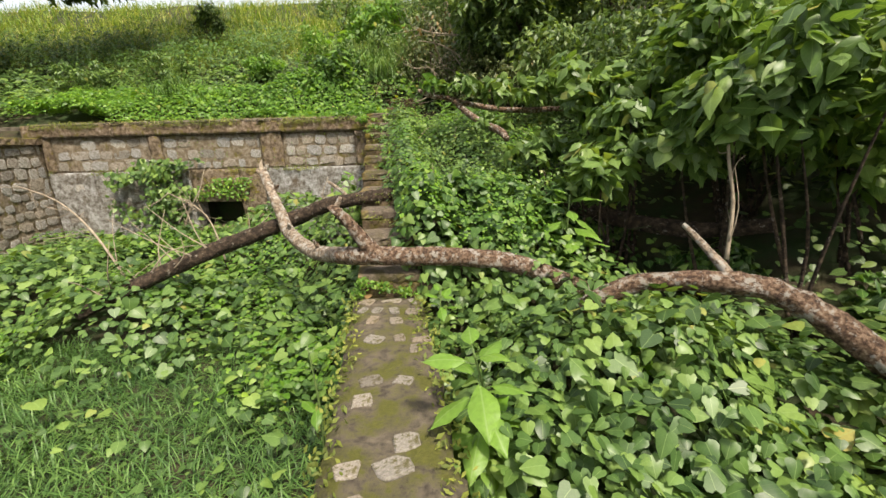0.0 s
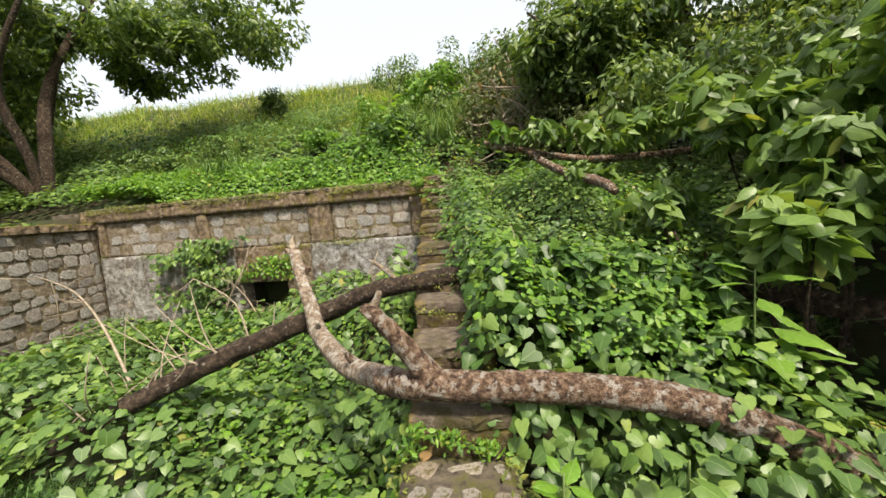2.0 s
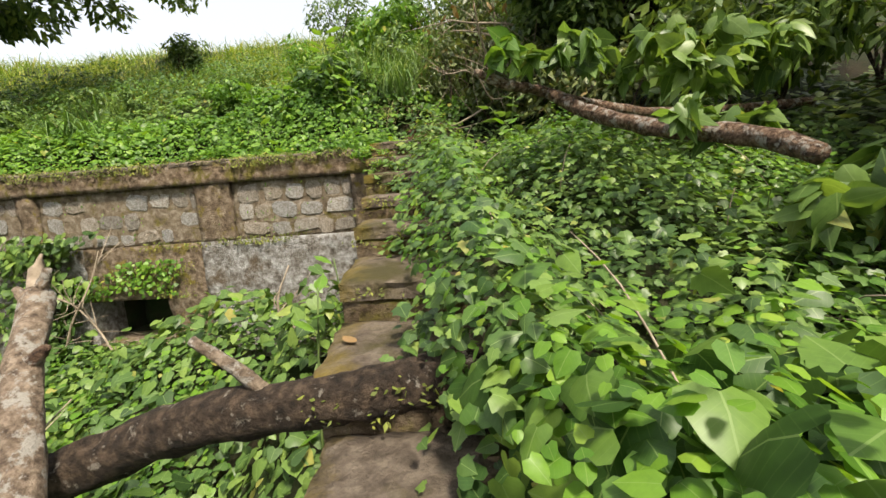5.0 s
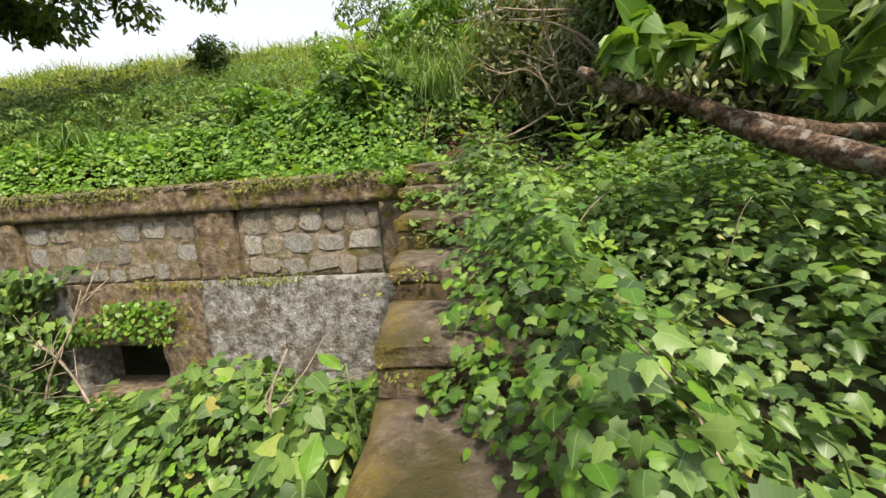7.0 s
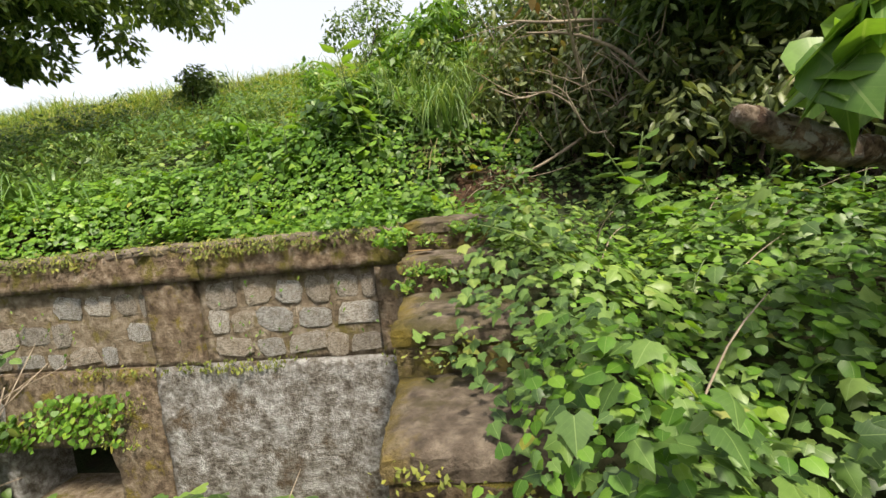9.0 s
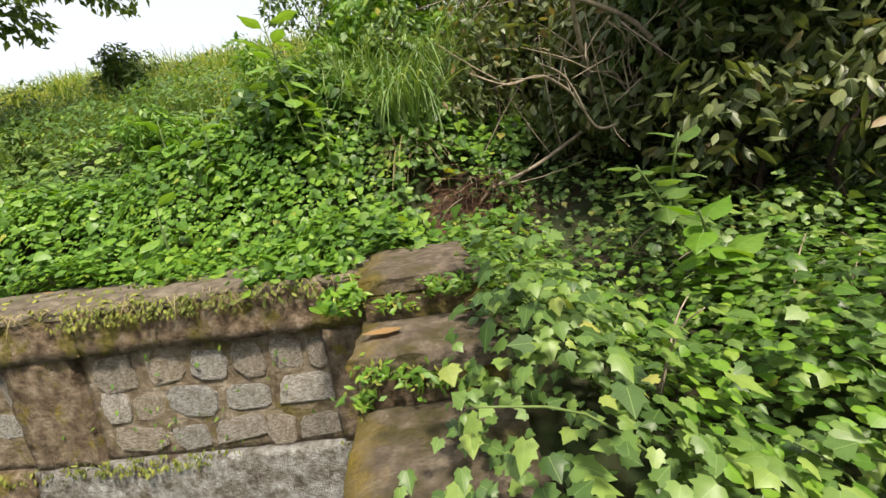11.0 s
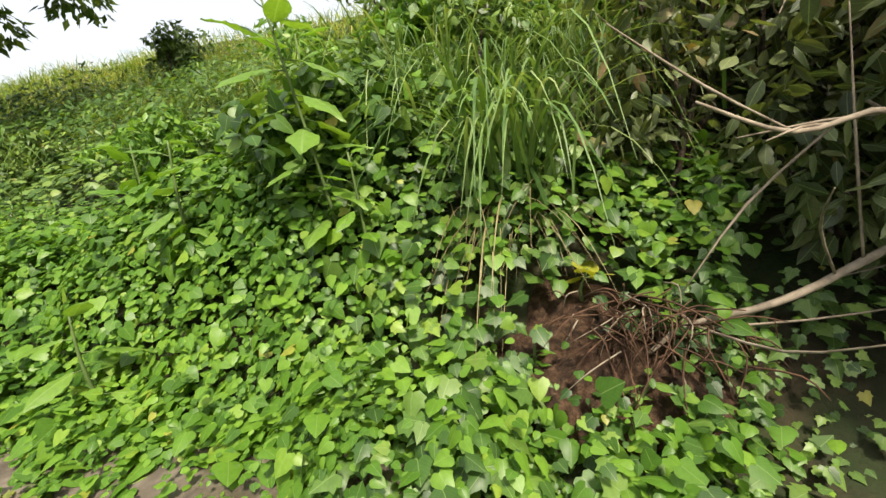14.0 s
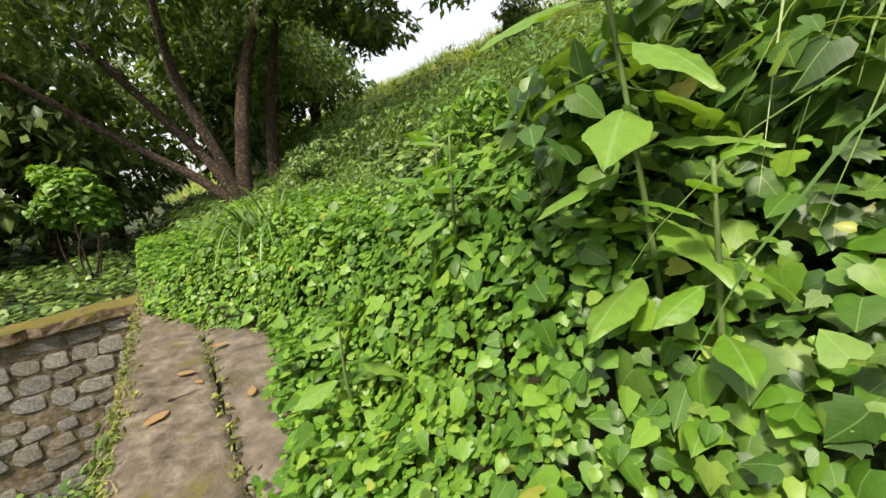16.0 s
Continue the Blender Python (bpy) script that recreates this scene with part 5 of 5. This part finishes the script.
def wall_growth(name, x0, x1, z0, z1, n, size, shape, material, label, y=WY - 0.06, thick=0.12):
    g = rng
    x, z = g.uniform(x0, x1, n), z0 + (z1 - z0) * g.random(n)
    keep = g.random(n) < sm(0.25, 0.7, 0.5 + 0.5 * np.sin(3.1 * x + 1.3 * np.sin(4 * z)) * np.sin(4.3 * z + x))
    x, z = x[keep], z[keep]
    m = len(x)
    pos = np.stack([x, y - thick * g.random(m), z], 1)
    nm = np.array((0, -0.8, 0.6)) + g.normal(scale=0.35, size=(m, 3))
    return tagged(scatter(name, shape, pos, nm, g.uniform(*size, m), material, None, np.tile((0, -0.2, -1.0), (m, 1))), label, "plants", kind="stuff")


wall_growth("wall_creeper", -7.3, -5.8, -0.6, 1.1, 1300, (0.06, 0.12), ANGLED, M_VINE, "leafy creeper heaped against the wall beside the drain", WY - 0.05, 0.55)
wall_growth("wall_creeper", -7.4, -5.3, 0.35, 1.25, 700, (0.07, 0.13), HEART, M_VINE, "creeper climbing the old wall above the drain", WY - 0.08, 0.3)
wall_growth("wall_creeper", -5.9, -4.3, 0.3, 0.8, 500, (0.035, 0.07), HEART_S, M_BRIGHT, "yellow-green creeper round the drain opening", WY - 0.04, 0.12)
wall_growth("wall_sprigs", -5.7, -4.15, 0.28, 0.75, 1500, (0.015, 0.04), OVATE_S, M_MOSS, "ochre moss and withered sprigs above the drain", WY - 0.03, 0.06)
wall_growth("wall_sprigs", -9.0, -1.7, 0.93, 1.04, 1300, (0.022, 0.05), OVATE_S, M_MOSS, "tiny yellow-green sprigs along the wall ledge", WY - 0.01, 0.05)
wall_growth("wall_sprigs", -9.0, -1.8, 1.93, 2.06, 2600, (0.018, 0.045), OVATE_S, M_MOSS, "moss and tiny sprigs on the coping", WY - 0.06, 0.03)
wall_growth("wall_sprigs", -6.0, -1.9, 1.05, 1.7, 130, (0.025, 0.05), OVATE_S, M_BRIGHT, "tiny sprigs rooted in the wall joints", WY + 0.02, 0.03)


def sprigs(pts, n, size, material, label, spread=0.05, shape=OVATE_S):
    g = rng
    p = np.array(pts, float)[g.integers(0, len(pts), n)] + g.normal(scale=spread, size=(n, 3)) * (1, 1, 0.6)
    nm = np.array((0, -0.5, 0.7)) + g.normal(scale=0.5, size=(n, 3))
    return tagged(scatter("sprigs", shape, p, nm, g.uniform(*size, n), material), label, "plants", kind="stuff")


foot = []
for i, (y, z) in enumerate(STEPS):
    zb = STEPS[i - 1][1] if i else 0.0
    x = float(left_edge(y))
    for k in range(6):
        foot.append((x + SW * (0.08 + 0.9 * ((k * 0.37 + i * 0.21) % 1)), y - 0.035, zb + 0.05 + (z - zb) * 0.55 * ((k * 0.61 + i * 0.3) % 1)))
sprigs(foot, 900, (0.016, 0.036), M_MOSS, "small yellow-green weeds rooted in the risers", 0.035)
sprigs(foot[:6] * 2 + foot[-12:], 700, (0.03, 0.065), M_BRIGHT, "small bright weeds along the risers", 0.04)
pathside = [(float(left_edge(y)) + o, y, 0.0) for y in np.arange(0.2, 3.8, 0.17) for o in (0.02, SW)]
sprigs(pathside, 1100, (0.025, 0.06), M_MOSS, "moss and seedlings along the path edges", 0.05)
sprigs([(-2.3 + 0.06 * k, WY + 0.02 + 0.04 * (k % 5), CAPZ + 0.04 + 0.02 * (k % 3)) for k in range(10)] + [(-1.75 + 0.03 * k, 9.0 + 0.08 * k, 1.95 + 0.01 * k) for k in range(4)], 420, (0.03, 0.07), M_BRIGHT, "clump of small creeper leaves spilling over the coping", 0.05, HEART_S)
walk_side = [(-3.0 - 0.22 * k, WY - 0.02 + 0.03 * math.sin(k), CAPZ + 0.03) for k in range(26)] + [(-3.0 - 0.2 * k, WY + 0.46, CAPZ + 0.015) for k in range(18)]
sprigs(walk_side, 800, (0.02, 0.05), M_MOSS, "weeds in the terrace joints", 0.03)
g = rng
n = 330
x = np.array((-2.9, -3.7, -4.9, -6.3, -6.8, -8.0, -2.3))[g.integers(0, 7, n)] + g.normal(scale=0.3, size=n)
ob = blades("cap_straw", np.stack([x, np.full(n, WY - 0.03), np.full(n, CAPZ + 0.02)], 1), -1.57 + g.normal(scale=1.3, size=n), g.uniform(0.04, 0.17, n), g.uniform(0.003, 0.006, n), g.uniform(0.0, 0.8, n), g.uniform(0.5, 1.4, n), M_STRAW, None, 4)
tagged(ob, "dry grass hanging over the coping", "grass", kind="stuff")

# fallen leaves, each lying on the concrete
for i, (x, y, z, s) in enumerate([(-0.78, 3.72, 0.012, 0.15), (-1.35, 8.75, 1.875, 0.16), (-4.4, 9.5, 2.05, 0.15), (-4.9, 9.55, 2.05, 0.13), (-4.2, 9.9, 2.06, 0.1), (-5.2, 9.9, 2.06, 0.12), (-4.7, 9.65, 2.05, 0.08), (-1.0, 5.5, 0.9, 0.09)]):
    v, f = OVATE
    a = i * 1.9
    co = np.stack([s * (v[:, 0] * math.cos(a) - v[:, 1] * math.sin(a)) * 1.1, s * (v[:, 0] * math.sin(a) + v[:, 1] * math.cos(a)), s * (0.18 - 0.6 * v[:, 2]) * 0.3], 1)
    ob = link_mesh("fallen_leaf", co, f, M_DEAD)
    ob.matrix_basis = pose(x, y, z)
    tagged(ob, "curled dry brown leaf lying on concrete", "leaf", "fallen leaves")

# ---- stones of the path and the walls ----
def stone_mesh(seed, depth=0.16, wob=0.16, cut=0.16):
    """A flat-faced squarish stone about one unit across; z is its outer side."""
    r = random.Random(seed)
    bm = bmesh.new()
    h = 0.5
    ring = []
    for cx_, cy_, ax in ((1, 1, 0), (-1, 1, 1), (-1, -1, 0), (1, -1, 1)):
        c1, c2 = r.uniform(0.03, cut), r.uniform(0.03, cut)
        p, q = (h * cx_, (h - c1) * cy_), ((h - c2) * cx_, h * cy_)
        ring += [p, q] if ax == 0 else [q, p]
    ring = [(x * (1 - wob * r.random()), y * (1 - wob * r.random())) for x, y in ring]
    sides = len(ring)
    lay = [[bm.verts.new((x * k, y * k, z + (r.uniform(-0.25, 0.25) * depth if z > 0 else 0))) for x, y in ring] for k, z in ((1.0, -depth), (1.0, depth * 0.3), (0.9, depth))]
    for a, b in zip(lay, lay[1:]):
        for k in range(sides):
            bm.faces.new((a[k], a[(k + 1) % sides], b[(k + 1) % sides], b[k]))
    bm.faces.new(lay[-1])
    me = bpy.data.meshes.new("stone")
    bm.to_mesh(me)
    bm.free()
    return me


PAVERS = [stone_mesh(i, 0.05, 0.3, 0.3) for i in range(10)]
WALLERS = [stone_mesh(50 + i, 0.1, 0.22, 0.34) for i in range(16)]
for me in PAVERS:
    me.materials.append(M_PAVER)
for me in WALLERS:
    me.materials.append(M_STONE)
rs = random.Random(5)


def stone(me, parent, m, sx, sy, sz):
    ob = new("stone", me)
    ob.parent = parent
    ob.matrix_basis = m @ Matrix.Diagonal((sx, sy, sz, 1))


y = 0.3
while y < 3.72:
    d = rs.uniform(0.13, 0.2)
    u = rs.uniform(0.04, 0.14)
    while u < SW - 0.12:
        w = rs.uniform(0.09, 0.24)
        if rs.random() < (0.95 if y > 3.1 else 0.6):
            yy = y + rs.uniform(-0.02, 0.03)
            stone(PAVERS[rs.randrange(10)], path, pose(float(left_edge(yy)) + u + w / 2, yy, 0.004, rs.uniform(-1.5, 1.5), rs.uniform(-1.5, 1.5), rs.uniform(-25, 25)), w * rs.uniform(0.7, 1.0), d * rs.uniform(0.6, 0.95), 0.2)
        u += w + rs.uniform(0.01, 0.035)
    y += d + 0.015


def coursed(parent, x0, x1, z0, z1, yf, h, w, fill, proud=0.12):
    z = z0
    while z < z1 - 0.05:
        hh = min(rs.uniform(*h), z1 - z)
        x = x0 + rs.uniform(0, 0.06)
        while x < x1 - 0.06:
            ww = min(rs.uniform(*w), x1 - x)
            if rs.random() < fill:
                stone(WALLERS[rs.randrange(16)], parent, pose(x + ww / 2, yf, z + hh / 2 + rs.uniform(-0.02, 0.02), 90 + rs.uniform(-3, 3), rs.uniform(-9, 9), 0), ww * rs.uniform(0.9, 1.12), hh * rs.uniform(0.85, 1.15), proud)
            x += ww + rs.uniform(0.0, 0.025)
        z += hh + rs.uniform(0.01, 0.03)


coursed(wall, -3.53, -1.95, LEDGE + 0.02, CAPB - 0.02, WY + 0.04, (0.18, 0.25), (0.2, 0.4), 0.95, 0.06)
coursed(wall, -6.2, -4.05, LEDGE + 0.02, CAPB - 0.02, WY + 0.042, (0.16, 0.24), (0.18, 0.36), 0.75, 0.05)
coursed(wall, -8.66, -6.52, LEDGE + 0.02, CAPB - 0.02, WY + 0.044, (0.18, 0.25), (0.2, 0.4), 0.75, 0.04)
coursed(wall, -8.66, -6.6, -0.6, LEDGE - 0.03, WY - 0.008, (0.18, 0.24), (0.22, 0.4), 0.3, 0.03)
coursed(rwall, RLEN - 5.6, RLEN - 0.1, -0.6, RTOP - 0.02, 0.002, (0.16, 0.25), (0.2, 0.42), 0.92, 0.07)
